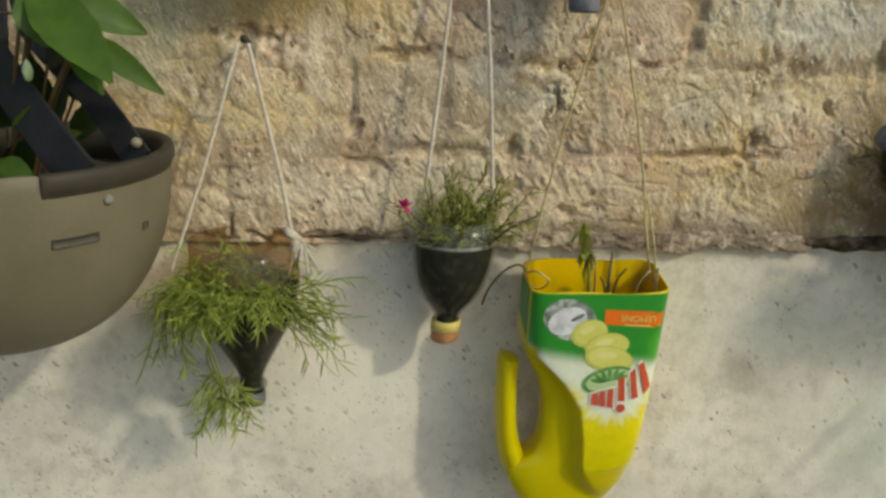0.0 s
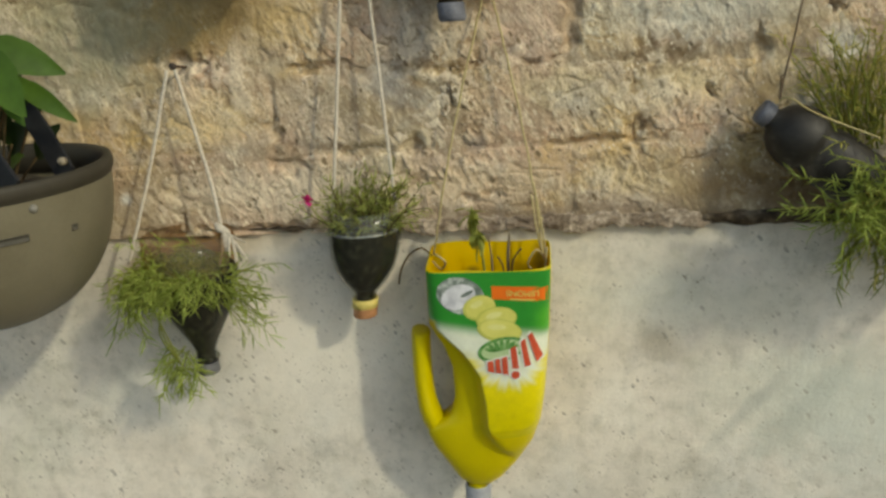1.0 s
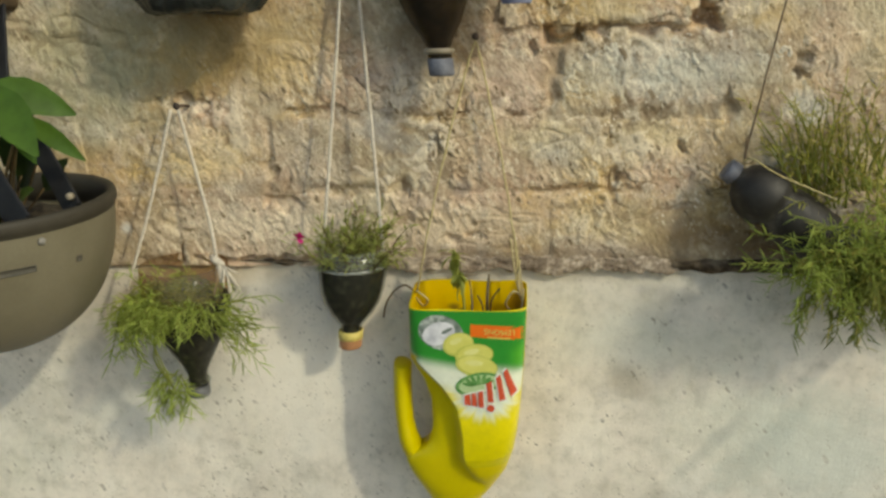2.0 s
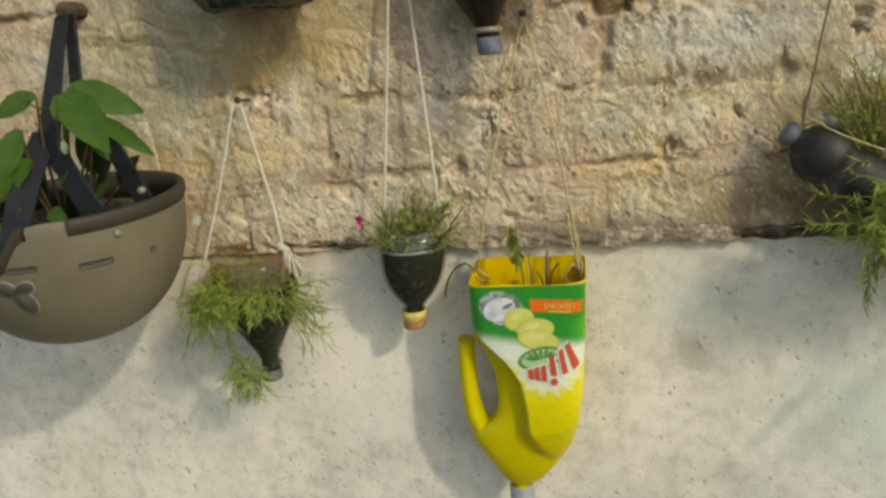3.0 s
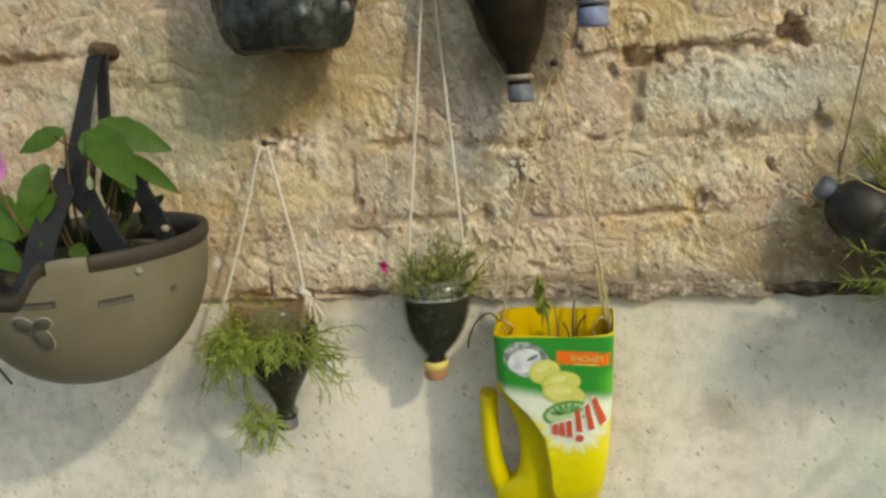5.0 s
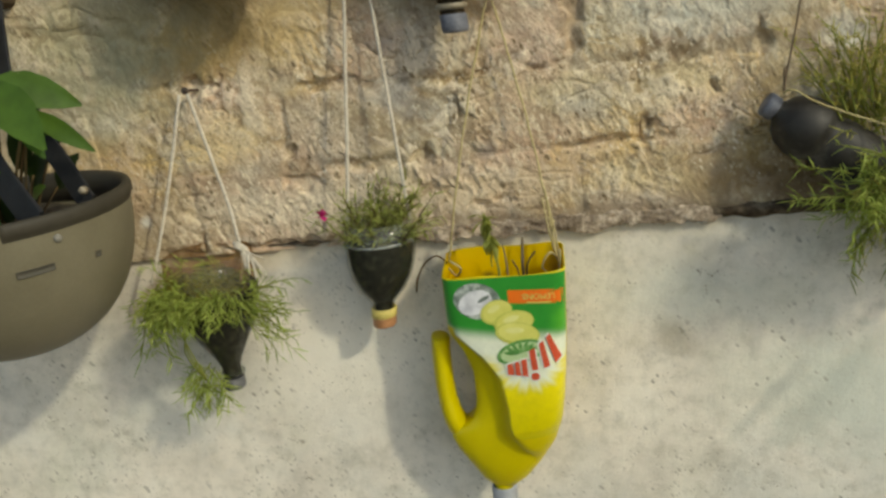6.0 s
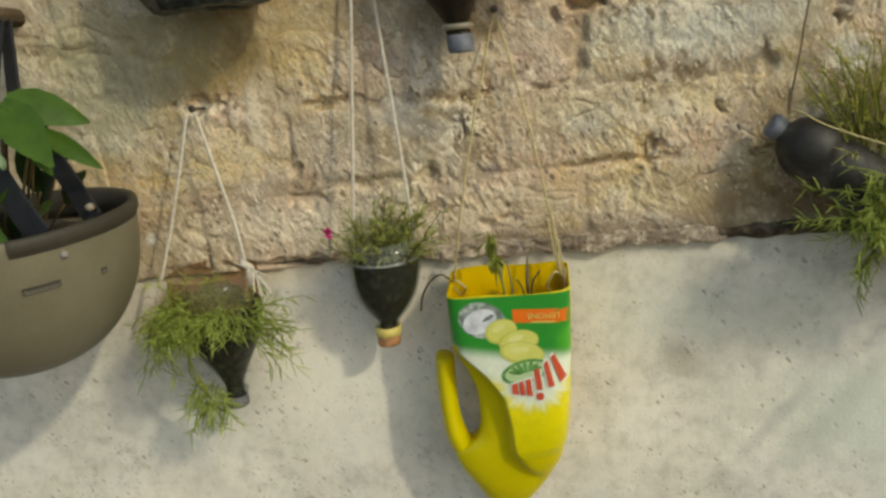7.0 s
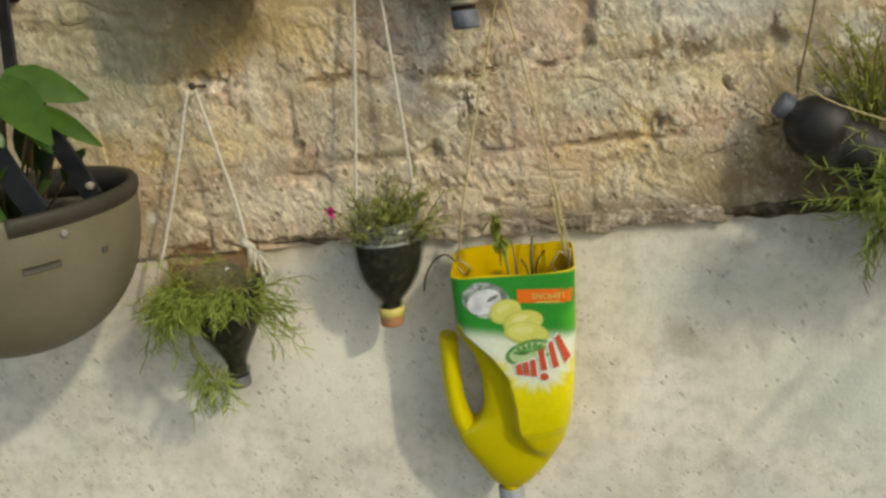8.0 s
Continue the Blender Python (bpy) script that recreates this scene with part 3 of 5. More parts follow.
def needle_plant(rng, roots, spread, stems, length, leaf, wide, sag, each=22, rise=0.3):
    """Stems out of a soil surface that arch over and hang, set with needle leaves. spread gives a stem's heading."""
    stalks, leaves = [], []
    for _ in range(stems):
        start = Vector(roots(rng))
        heading = Vector(spread(rng))
        reach = length * rng.uniform(0.55, 1.1)
        path, way, p = [start], (heading + Vector((0, 0, rise))).normalized(), start.copy()
        for _ in range(7):
            way = (way + Vector((rng.uniform(-0.16, 0.16), rng.uniform(-0.16, 0.16), -sag + rng.uniform(-0.1, 0.1)))).normalized()
            p = p + way * reach / 7
            if p.y > -0.008:
                p.y = -0.008
            path.append(p.copy())
        stalks.append(tube(path, [0.0013 - 0.0009 * n / 7 for n in range(8)], 4, False))
        for n in range(each):
            t = (n + rng.random()) / each
            k = min(int(t * 7), 6)
            at = path[k].lerp(path[k + 1], t * 7 - k)
            along = (path[k + 1] - path[k]).normalized()
            out = Vector((rng.gauss(0, 1), rng.gauss(0, 1), rng.gauss(0, 1)))
            out = (out - along * out.dot(along)).normalized()
            leaves.append(needle(at, along * rng.uniform(0.4, 1.0) + out * rng.uniform(0.5, 1.0), leaf * rng.uniform(0.6, 1.25), wide * rng.uniform(0.7, 1.2), rng.uniform(0, 0.003)))
    return joined(*stalks), joined(*leaves)


# ---- the wall: bare rough bricks over limewashed plaster ----
LEDGE = 1.302


def streaks(x, z):
    """Relief of the hacked brick faces: short strokes that fall to one side, and broad lumps."""
    c, s = math.cos(radians(28)), math.sin(radians(28))
    wx, wz = x + 0.014 * noise.noise((x * 23, z * 23, 41.0)), z + 0.014 * noise.noise((x * 23, z * 23, 47.0))
    u, v = c * wx + s * wz, -s * wx + c * wz
    torn = noise.noise((u * 62, v * 40, 3.1)) + 0.6 * noise.noise((u * 150, v * 85, 9.3)) + 0.35 * noise.noise((u * 330, v * 190, 14.1))
    flake = smooth_step((torn + 0.10 + 0.5 * noise.noise((x * 9, z * 12, 61.0))) / 0.20)
    stroke = 1.25 * flake - 0.62 + 0.45 * noise.noise((u * 330, v * 150, 7.7))
    lump = noise.noise((x * 28, z * 34, 1.7)) + 0.4 * noise.noise((x * 70, z * 80, 5.2))
    fresh = smooth_step(0.36 + 1.5 * noise.noise((x * 8, z * 9, 12.0)))
    bend = 0.02 * noise.noise((x * 9, z * 9, 15.0))
    crack = max(0.0, 1 - abs(noise.noise(((x + bend) * 20, (z + bend) * 34, 19.0))) / 0.07) * smooth_step(0.35 + 1.6 * noise.noise((x * 11, z * 11, 23.0)))
    calm = 0.6 + 0.4 * smooth_step((z - 1.38) / 0.05)
    calm *= 1 - 0.6 * smooth_step((0.18 - x) / 0.12) * smooth_step((z - 1.41) / 0.03)
    calm *= 1 - 0.55 * smooth_step((z - 1.607) / 0.01) * smooth_step((x - 0.42) / 0.04) * smooth_step((0.66 - x) / 0.03)
    return calm * stroke * (0.25 + 0.9 * fresh), lump * (0.7 + 0.6 * fresh) - 1.5 * crack


# broken-out places: x, z, half width, half height, depth
HOLES = [(-0.37, 1.653, 0.09, 0.006, 0.014), (0.490, 1.600, 0.022, 0.012, 0.030), (0.664, 1.622, 0.012, 0.020, 0.030), (0.587, 1.604, 0.014, 0.006, 0.016), (0.777, 1.560, 0.007, 0.013, 0.020), (0.552, 1.416, 0.008, 0.011, 0.010),
         (0.510, 1.407, 0.06, 0.0045, 0.011), (-0.004, 1.524, 0.026, 0.012, 0.012), (0.475, 1.55, 0.009, 0.04, 0.008), (0.103, 1.455, 0.005, 0.045, 0.006),
         (0.56, 1.608, 0.10, 0.004, 0.014), (0.08, 1.306, 0.09, 0.005, 0.008), (0.16, 1.51, 0.03, 0.006, 0.008), (0.695, 1.51, 0.006, 0.02, 0.010), (0.20, 1.404, 0.05, 0.006, 0.007), (0.345, 1.338, 0.012, 0.005, 0.010),
         (0.372, 1.345, 0.01, 0.006, 0.010), (0.64, 1.462, 0.006, 0.006, 0.010), (0.452, 1.583, 0.005, 0.007, 0.012), (0.28, 1.408, 0.012, 0.010, 0.010), (0.12, 1.39, 0.03, 0.008, 0.008), (0.30, 1.50, 0.05, 0.005, 0.006)]


def broken(x, z):
    deep = 0.0
    x, z = x + 0.012 * noise.noise((x * 55, z * 55, 31.0)), z + 0.009 * noise.noise((x * 55, z * 55, 37.0))
    for hx, hz, w, h, d in HOLES:
        r = ((x - hx) / w) ** 2 + ((z - hz) / h) ** 2
        if r < 2.5:
            deep = max(deep, d * smooth_step(1.5 - math.sqrt(r) + (1.1 if w < 0.03 else 0.45) * noise.noise((x * 90, z * 90, 4.4))))
    return deep


def smooth_step(t):
    t = min(1.0, max(0.0, t))
    return t * t * (3 - 2 * t)


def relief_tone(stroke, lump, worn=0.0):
    """Chalk colour on the high strokes (1), a darker tone in the hollows (0)."""
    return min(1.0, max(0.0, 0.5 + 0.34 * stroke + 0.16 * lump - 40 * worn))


def toned(ob, relief):
    """Keeps the relief on the mesh, so that the darker tone and the chalk follow it."""
    layer = ob.data.attributes.new("relief", "FLOAT", "POINT")
    layer.data.foreach_set("value", relief)
    return ob


def brick_shape(x0, x1, z0, z1, face, step, rough):
    """A brick with a hacked face, broken arrises and sides that run back into the mortar."""
    nx, nz = max(4, round((x1 - x0) / step)), max(4, round((z1 - z0) / step))
    points, faces, relief = [], [], []
    for j in range(nz + 1):
        for i in range(nx + 1):
            x, z = x0 + (x1 - x0) * i / nx, z0 + (z1 - z0) * j / nz
            edge = min(x - x0, x1 - x, z - z0, z1 - z) + 0.004 * noise.noise((x * 60, z * 60, 9.0))
            crumbled = 0.5 + 0.9 * noise.noise((x * 17, z * 17, 6.0))
            worn = 0.007 * max(0.0, crumbled) * max(0.0, 1 - max(edge, 0) / 0.012) ** 2
            stroke, lump = streaks(x, z)
            y = face + worn + broken(x, z) - rough * (0.0026 * stroke + 0.0030 * lump)
            shift = 0.0025 * noise.noise((x * 40, z * 40, 2.0))
            points.append((x + shift, y, z + shift))
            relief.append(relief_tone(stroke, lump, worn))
    row = nx + 1
    for j in range(nz):
        for i in range(nx):
            a = j * row + i
            faces.append((a, a + 1, a + row + 1, a + row))
    rim = [i for i in range(row)] + [j * row + nx for j in range(1, nz + 1)] + [nz * row + i for i in range(nx - 1, -1, -1)] + [j * row for j in range(nz - 1, 0, -1)]
    start = len(points)
    for k in rim:
        points.append((points[k][0], 0.06, points[k][2]))
    for n in range(len(rim)):
        m = (n + 1) % len(rim)
        faces.append((rim[n], start + n, start + m, rim[m]))
    return (points, faces), relief + [0.3] * len(rim)


def sheet(x0, x1, z0, z1, step, height):
    """An upright sheet with its face towards -y and a back 0.11 m behind."""
    nx, nz = round((x1 - x0) / step), round((z1 - z0) / step)
    points = [(x0 + (x1 - x0) * i / nx, *height(x0 + (x1 - x0) * i / nx, z0 + (z1 - z0) * j / nz)) for j in range(nz + 1) for i in range(nx + 1)]
    faces = [(j * (nx + 1) + i, j * (nx + 1) + i + 1, (j + 1) * (nx + 1) + i + 1, (j + 1) * (nx + 1) + i) for j in range(nz) for i in range(nx)]
    top, start = nz * (nx + 1), len(points)
    points += [(points[top + i][0], 0.12, points[top + i][2]) for i in range(nx + 1)]
    faces += [(top + i, top + i + 1, start + i + 1, start + i) for i in range(nx)]
    back = len(points)
    points += [(x0, 0.12, z0), (x1, 0.12, z0), (x1, 0.12, z1), (x0, 0.12, z1)]
    faces.append((back, back + 3, back + 2, back + 1))
    return points, faces


def mortar_height(x, z):
    stroke, lump = streaks(x + 3.1, z)
    patchy = noise.noise((x * 14, z * 14, 2.2))
    return -0.0062 + broken(x, z) - 0.003 * patchy - 0.003 * lump - 0.0018 * stroke, z


def plaster_height(x, z):
    if z > LEDGE - 0.0151:
        z += 0.008 * noise.noise((x * 22, 0.3, 4.0)) + 0.004 * noise.noise((x * 90, 0.3, 8.0))
    y = 0.0015 * noise.noise((x * 9, z * 9, 2.5)) + 0.0006 * noise.noise((x * 45, z * 45, 6.5))
    if z > LEDGE - 0.012:
        y += 0.004 * max(0.0, noise.noise((x * 35, z * 35, 1.5)))
    return y, z


bed = sheet(-0.75, 1.35, LEDGE - 0.002, 1.86, 0.004, mortar_height)
brick_wall = tagged(part("wall_brick", bed, MORTAR), "bare rough brick wall with crumbling limewashed faces", "wall", kind="structure")
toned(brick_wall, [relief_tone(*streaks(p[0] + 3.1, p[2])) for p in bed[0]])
tagged(part("wall_plaster", sheet(-0.75, 1.35, 0.78, LEDGE, 0.005, plaster_height), PLASTER), "limewashed plaster on the lower wall, stained and speckled, with painted shade", "wall", kind="structure")


def slab(x0, x1, y0, y1, z0, z1):
    points = [(x, y, z) for x in (x0, x1) for y in (y0, y1) for z in (z0, z1)]
    return points, [(0, 1, 3, 2), (4, 6, 7, 5), (0, 4, 5, 1), (2, 3, 7, 6), (0, 2, 6, 4), (1, 5, 7, 3)]


for name, box, material in (("wall_plaster_base", (-4.0, 5.0, 0.0, 0.12, 0.0, 0.78), PLASTER), ("wall_plaster_west", (-4.0, -0.75, 0.0, 0.12, 0.78, LEDGE), PLASTER),
                            ("wall_plaster_east", (1.35, 5.0, 0.0, 0.12, 0.78, LEDGE), PLASTER), ("wall_brick_west", (-4.0, -0.75, -0.004, 0.12, LEDGE, 1.86), CREAM),
                            ("wall_brick_east", (1.35, 5.0, -0.004, 0.12, LEDGE, 1.86), CREAM), ("wall_brick_top", (-4.0, 5.0, -0.004, 0.12, 1.86, 2.5), CREAM)):
    outer_wall = part(name, slab(*box), material, smooth=False)
    toned(outer_wall, [0.5] * len(outer_wall.data.vertices))
    tagged(outer_wall, "plain outer stretch of the same garden wall", "wall", kind="structure")
tagged(part("ground", ([(-400, -400, 0), (400, -400, 0), (400, 400, 0), (-400, 400, 0)], [(0, 1, 2, 3)]), GROUND), "bare trodden earth at the foot of the wall", "ground", kind="structure")

# joints along each course, from the ledge up
COURSES = [
    (1.306, 1.402, (-0.75, -0.52, -0.27, -0.03, 0.22, 0.47, 0.80, 0.98, 1.18, 1.35)),
    (1.407, 1.502, (-0.75, -0.62, -0.38, -0.15, 0.10, 0.33, 0.55, 0.70, 0.93, 1.16, 1.35)),
    (1.509, 1.603, (-0.75, -0.52, -0.30, -0.09, 0.09, 0.27, 0.478, 0.772, 1.03, 1.27, 1.35)),
    (1.612, 1.706, (-0.75, -0.64, -0.42, -0.18, 0.05, 0.22, 0.405, 0.652, 0.83, 1.07, 1.35)),
    (1.713, 1.808, (-0.75, -0.53, -0.28, -0.04, 0.18, 0.44, 0.68, 0.92, 1.16, 1.35)),
]
FACES = {(2, 0.478): GREY, (1, -0.15): OCHRE, (2, -0.09): OCHRE, (2, 0.09): PINK, (3, 0.405): CREAM, (2, 0.27): PINK, (1, 0.10): PINK, (0, 0.47): CREAM, (1, 0.33): CREAM, (2, 0.772): CREAM, (2, -0.30): CREAM, (0, -0.03): PINK, (1, 0.55): OCHRE}
PROUD = {(3, 0.405): -0.011, (2, 0.478): -0.005, (0, 0.80): -0.010, (0, 0.47): -0.009, (0, 0.22): -0.008, (0, 0.98): -0.010}
bricks = random.Random(4)
for n, (z0, z1, joints) in enumerate(COURSES):
    for x0, x1 in zip(joints, joints[1:]):
        face = PROUD.get((n, x0), -0.006 + bricks.uniform(-0.002, 0.002))
        gap = 0.003 if (n, x0) not in ((3, 0.405), (3, 0.652)) else 0.009
        material = FACES.get((n, x0), bricks.choice((CREAM, CREAM, PINK)))
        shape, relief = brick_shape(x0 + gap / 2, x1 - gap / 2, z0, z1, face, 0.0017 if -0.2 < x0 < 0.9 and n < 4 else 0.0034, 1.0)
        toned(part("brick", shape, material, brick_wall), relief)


def joint_shape(x0, x1, z0, z1):
    """A ragged strip of old dirty mortar in the bed joint over the plaster, recess shade painted in."""
    points, faces, n = [], [], round((x1 - x0) / 0.004)
    for i in range(n + 1):
        x = x0 + (x1 - x0) * i / n
        fade = smooth_step(min(i, n - i) / 30)
        for k, t in enumerate((0, 0.33, 0.66, 1)):
            z = z0 + (z1 - z0) * (0.5 + (t - 0.5) * fade) + 0.003 * noise.noise((x * 40, k * 3.0, 2.0))
            points.append((x, -0.0135 * fade + 0.003 * noise.noise((x * 60, z * 60, 5.0)) + (0.012 if k in (0, 3) else 0), z))
    for i in range(n):
        for k in range(3):
            a = i * 4 + k
            faces.append((a, a + 4, a + 5, a + 1))
    return points, faces


def crust_shape(x0, x1):
    """Crumbling old mortar that clings to the foot of the bricks, with a torn lower edge."""
    nx, nz, points, faces = round((x1 - x0) / 0.0022), 14, [], []
    for i in range(nx + 1):
        x = x0 + (x1 - x0) * i / nx
        fade = smooth_step(min(i, nx - i) / 25)
        low = 1.2945 + 0.009 * noise.noise((x * 26, 0.2, 6.0)) + 0.006 * noise.noise((x * 85, 0.2, 3.0)) + 0.003 * noise.noise((x * 240, 0.2, 1.0))
        high = 1.3165 + 0.006 * noise.noise((x * 34, 4.2, 6.0)) + 0.004 * noise.noise((x * 120, 4.2, 6.0))
        for k in range(nz + 1):
            z = 1.305 + (low + (high - low) * k / nz - 1.305) * max(fade, 0.15)
            rough = 0.0028 * noise.noise((x * 70, z * 110, 2.0)) + 0.0022 * noise.noise((x * 190, z * 220, 5.0))
            points.append((x, (0.004 if k in (0, nz) else -0.0115 * fade + rough), z))
    for i in range(nx):
        faces += [(i * (nz + 1) + k, (i + 1) * (nz + 1) + k, (i + 1) * (nz + 1) + k + 1, i * (nz + 1) + k + 1) for k in range(nz)]
    return points, faces


part("crust", crust_shape(0.205, 0.675), CRUST, brick_wall, "crumbling grey-brown mortar along the foot of the bricks")
part("joint", joint_shape(0.56, 1.10, 1.293, 1.319), DIRT_AND_SHADE, brick_wall, "dirty bed joint with its recess shade painted dark")
part("joint", joint_shape(0.03, 0.19, 1.301, 1.310), DIRT_AND_SHADE, brick_wall, "dirty bed joint with its recess shade painted dark")


# ---- nails and strings ----
def nail(x, z, out=0.045):
    n = thing("nail", (x, 0, z), "rusty iron nail driven into the brick wall", "nail", "nails in the wall")
    part("shank", tube([(x, 0.03, z - 0.003), (x, -out, z + 0.004)], 0.0022, 8), NAIL, n)
    part("head", tube([(x, -out, z + 0.004), (x, -out - 0.002, z + 0.004)], 0.0048, 10), NAIL, n)
    return n


def cord(keys, radius, wobble, seed):
    rng = random.Random(seed)
    return [p + Vector((rng.uniform(-wobble, wobble), rng.uniform(-wobble, wobble), 0)) for p in curve_through(keys, 10)]


# ---- large olive hanging pot: a round bowl whose edge is scooped low at one place ----
PX, PY, PZ = -0.207, -0.158, 1.427
ROUND, TALL = 0.149, 0.182


def dip(angle):
    """How far the bowl's edge lies below its usual height at an angle in degrees."""
    angle = (angle + 180) % 360 - 180
    low = 0.040 * smooth_step((36.5 - abs(angle + 109.5)) / 16)
    return low - 0.002 * smooth_step((angle + 71) / 4) * smooth_step((-55 - angle) / 3)


def bowl_at(angle, drop, out=0.0):
    """A point on the bowl's outside: angle in degrees about its axis, drop below the usual edge."""
    u = min(1.0, max(0.0, drop / TALL))
    r = ROUND * (1 - u**2.35) ** (1 / 2.35) + out
    a = radians(angle)
    y = PY + r * math.sin(a)
    return (PX + r * math.cos(a), y, PZ - drop + 0.015 * (y - PY))


def bowl_shape(columns=120, rows=26):
    points, faces = [], []
    for k in range(columns):
        a = 360 * k / columns
        edge = dip(a)
        for n in range(rows):
            u = 1 - (n / (rows - 1)) ** 1.6
            points.append(bowl_at(a, edge + (TALL - edge) * min(u, 0.9995)))
        for out, drop in ((-0.0012, -0.0012), (-0.0035, -0.0012), (-0.005, 0.001), (-0.006, 0.03), (-0.007, 0.07)):
            points.append(bowl_at(a, edge + drop, out))
    n = rows + 5
    for k in range(columns):
        m = (k + 1) % columns
        faces += [(k * n + i, m * n + i, m * n + i + 1, k * n + i + 1) for i in range(n - 1)]
    faces.append(tuple(k * n for k in range(columns))[::-1])
    return points, faces


def rim_shape(a0, a1, high, steps):
    """A dark moulded lip that clasps the bowl's edge between two angles, cut square at its ends."""
    section = ((0.0022, high), (0.0034, high - 0.002), (0.0036, 0.001), (0.0018, -0.0032), (-0.0052, -0.0032), (-0.0085, 0.002), (-0.0095, high + 0.022), (-0.0062, high + 0.022))
    points, faces, n = [], [], len(section)
    for k in range(steps + 1):
        a = a0 + (a1 - a0) * k / steps
        points += [bowl_at(a, dip(a) + drop, out) for out, drop in section]
    for k in range(steps):
        faces += [(k * n + i, (k + 1) * n + i, (k + 1) * n + (i + 1) % n, k * n + (i + 1) % n) for i in range(n)]
    return points, faces + [tuple(range(n))[::-1], tuple(range(steps * n, steps * n + n))]


pot = thing("hanging_pot", (PX, PY, PZ - TALL), "large round olive plastic hanging pot with flat black straps", "pot")
part("bowl", bowl_shape(), POT, pot)
part("rim", rim_shape(-55.3, 205, 0.0105, 90), RIM, pot, "dark moulded lip")
part("rim", rim_shape(-147, -72, 0.008, 40), RIM, pot, "dark lip along the scooped edge")
rough_soil = random.Random(8)
points, faces = [(PX, PY, PZ - 0.034)], []
for ring in range(1, 9):
    for k in range(48):
        a, f = 7.5 * k, ring / 8
        x, y, _ = bowl_at(a, 0.03, -0.008)
        points.append((PX + (x - PX) * f, PY + (y - PY) * f, PZ - 0.034 - 0.03 * smooth_step(dip(a) / 0.05) * f**2 + rough_soil.uniform(-0.004, 0.004)))
for k in range(48):
    faces.append((0, 1 + k, 1 + (k + 1) % 48))
    faces += [(1 + r * 48 + k, 49 + r * 48 + k, 49 + r * 48 + (k + 1) % 48, 1 + r * 48 + (k + 1) % 48) for r in range(7)]
part("soil", (points, faces), DRY_SOIL, pot, "dry grey-brown potting soil")


def inlay(a0, a1, d0, d1, n=8):
    """A slot moulded into the bowl: a raised frame round a sunken floor."""
    points, faces = [], []
    for grow, out in ((1.0, 0.0004), (1.0, 0.0014), (0.8, 0.0014), (0.74, 0.0003)):
        ca, cd = (a0 + a1) / 2, (d0 + d1) / 2
        wa, wd = (a1 - a0) / 2 - (1 - grow) * 1.6, (d1 - d0) / 2 * grow
        points += [bowl_at(ca - wa + 2 * wa * i / n, cd - wd, out) for i in range(n + 1)] + [bowl_at(ca + wa - 2 * wa * i / n, cd + wd, out) for i in range(n + 1)]
    m = 2 * (n + 1)
    for r in range(3):
        faces += [(r * m + i, r * m + (i + 1) % m, (r + 1) * m + (i + 1) % m, (r + 1) * m + i) for i in range(m)]
    return points, faces + [(3 * m + i, 3 * m + i + 1, 3 * m + m - 2 - i, 3 * m + m - 1 - i) for i in range(n)]


for ends in ((-84.3, -70.3, 0.0425, 0.0500), (-53.6, -38.4, 0.0490, 0.0570)):
    part("slot", inlay(*ends), SLOT, pot, "narrow moulded slot")
part("slot", inlay(-19.2, -16.2, 0.0530, 0.0600), SLOT, pot, "small square hole")
spot = Vector(bowl_at(-35, 0.024))
outward = Vector((math.cos(radians(-35)), math.sin(radians(-35)), 0))
part("stud", tube([spot - outward * 0.001, spot + outward * 0.0025, spot + outward * 0.0035], [0.0045, 0.0040, 0.002], 12), STUD, pot, "whitish round stud")


def leaf_ring(a, drop, turn, size, grow=0.0):
    """The outline of one leaf of the emblem, on the bowl."""
    ca, sa = math.cos(radians(turn)), math.sin(radians(turn))
    ring = []
    for k in range(16):
        t = 2 * math.pi * k / 16
        u, v = size * 0.52 * (1 + math.cos(t)) + grow * math.cos(t), (size * 0.36 + grow) * math.sin(t)
        ring.append((a + math.degrees((ca * u - sa * v) / ROUND), drop - (sa * u + ca * v)))
    return ring


# raised leaf-shaped emblem with a worn pale edge
for turn, size in ((165, 0.024), (292, 0.031), (15, 0.021)):
    outer, core = leaf_ring(-82.3, 0.072, turn, size, 0.0016), leaf_ring(-82.3, 0.072, turn, size)
    pts = [bowl_at(a, d, 0.0003) for a, d in outer] + [bowl_at(a, d, 0.0016) for a, d in outer] + [bowl_at(a, d, 0.0016) for a, d in core]
    edge = part("emblem_edge", (pts, [(r * 16 + k, r * 16 + (k + 1) % 16, r * 16 + 16 + (k + 1) % 16, r * 16 + 16 + k) for r in range(2) for k in range(16)]), STUD, pot, "worn pale edge of the emblem")
    pts = [bowl_at(a, d, 0.0014) for a, d in core] + [bowl_at(-82.3 + (a + 82.3) * 0.9, 0.072 + (d - 0.072) * 0.9, 0.0022) for a, d in core]
    part("emblem_leaf", (pts, [(k, (k + 1) % 16, 16 + (k + 1) % 16, 16 + k) for k in range(16)] + [tuple(range(16, 32))]), SLOT, pot, "raised dark leaf emblem")


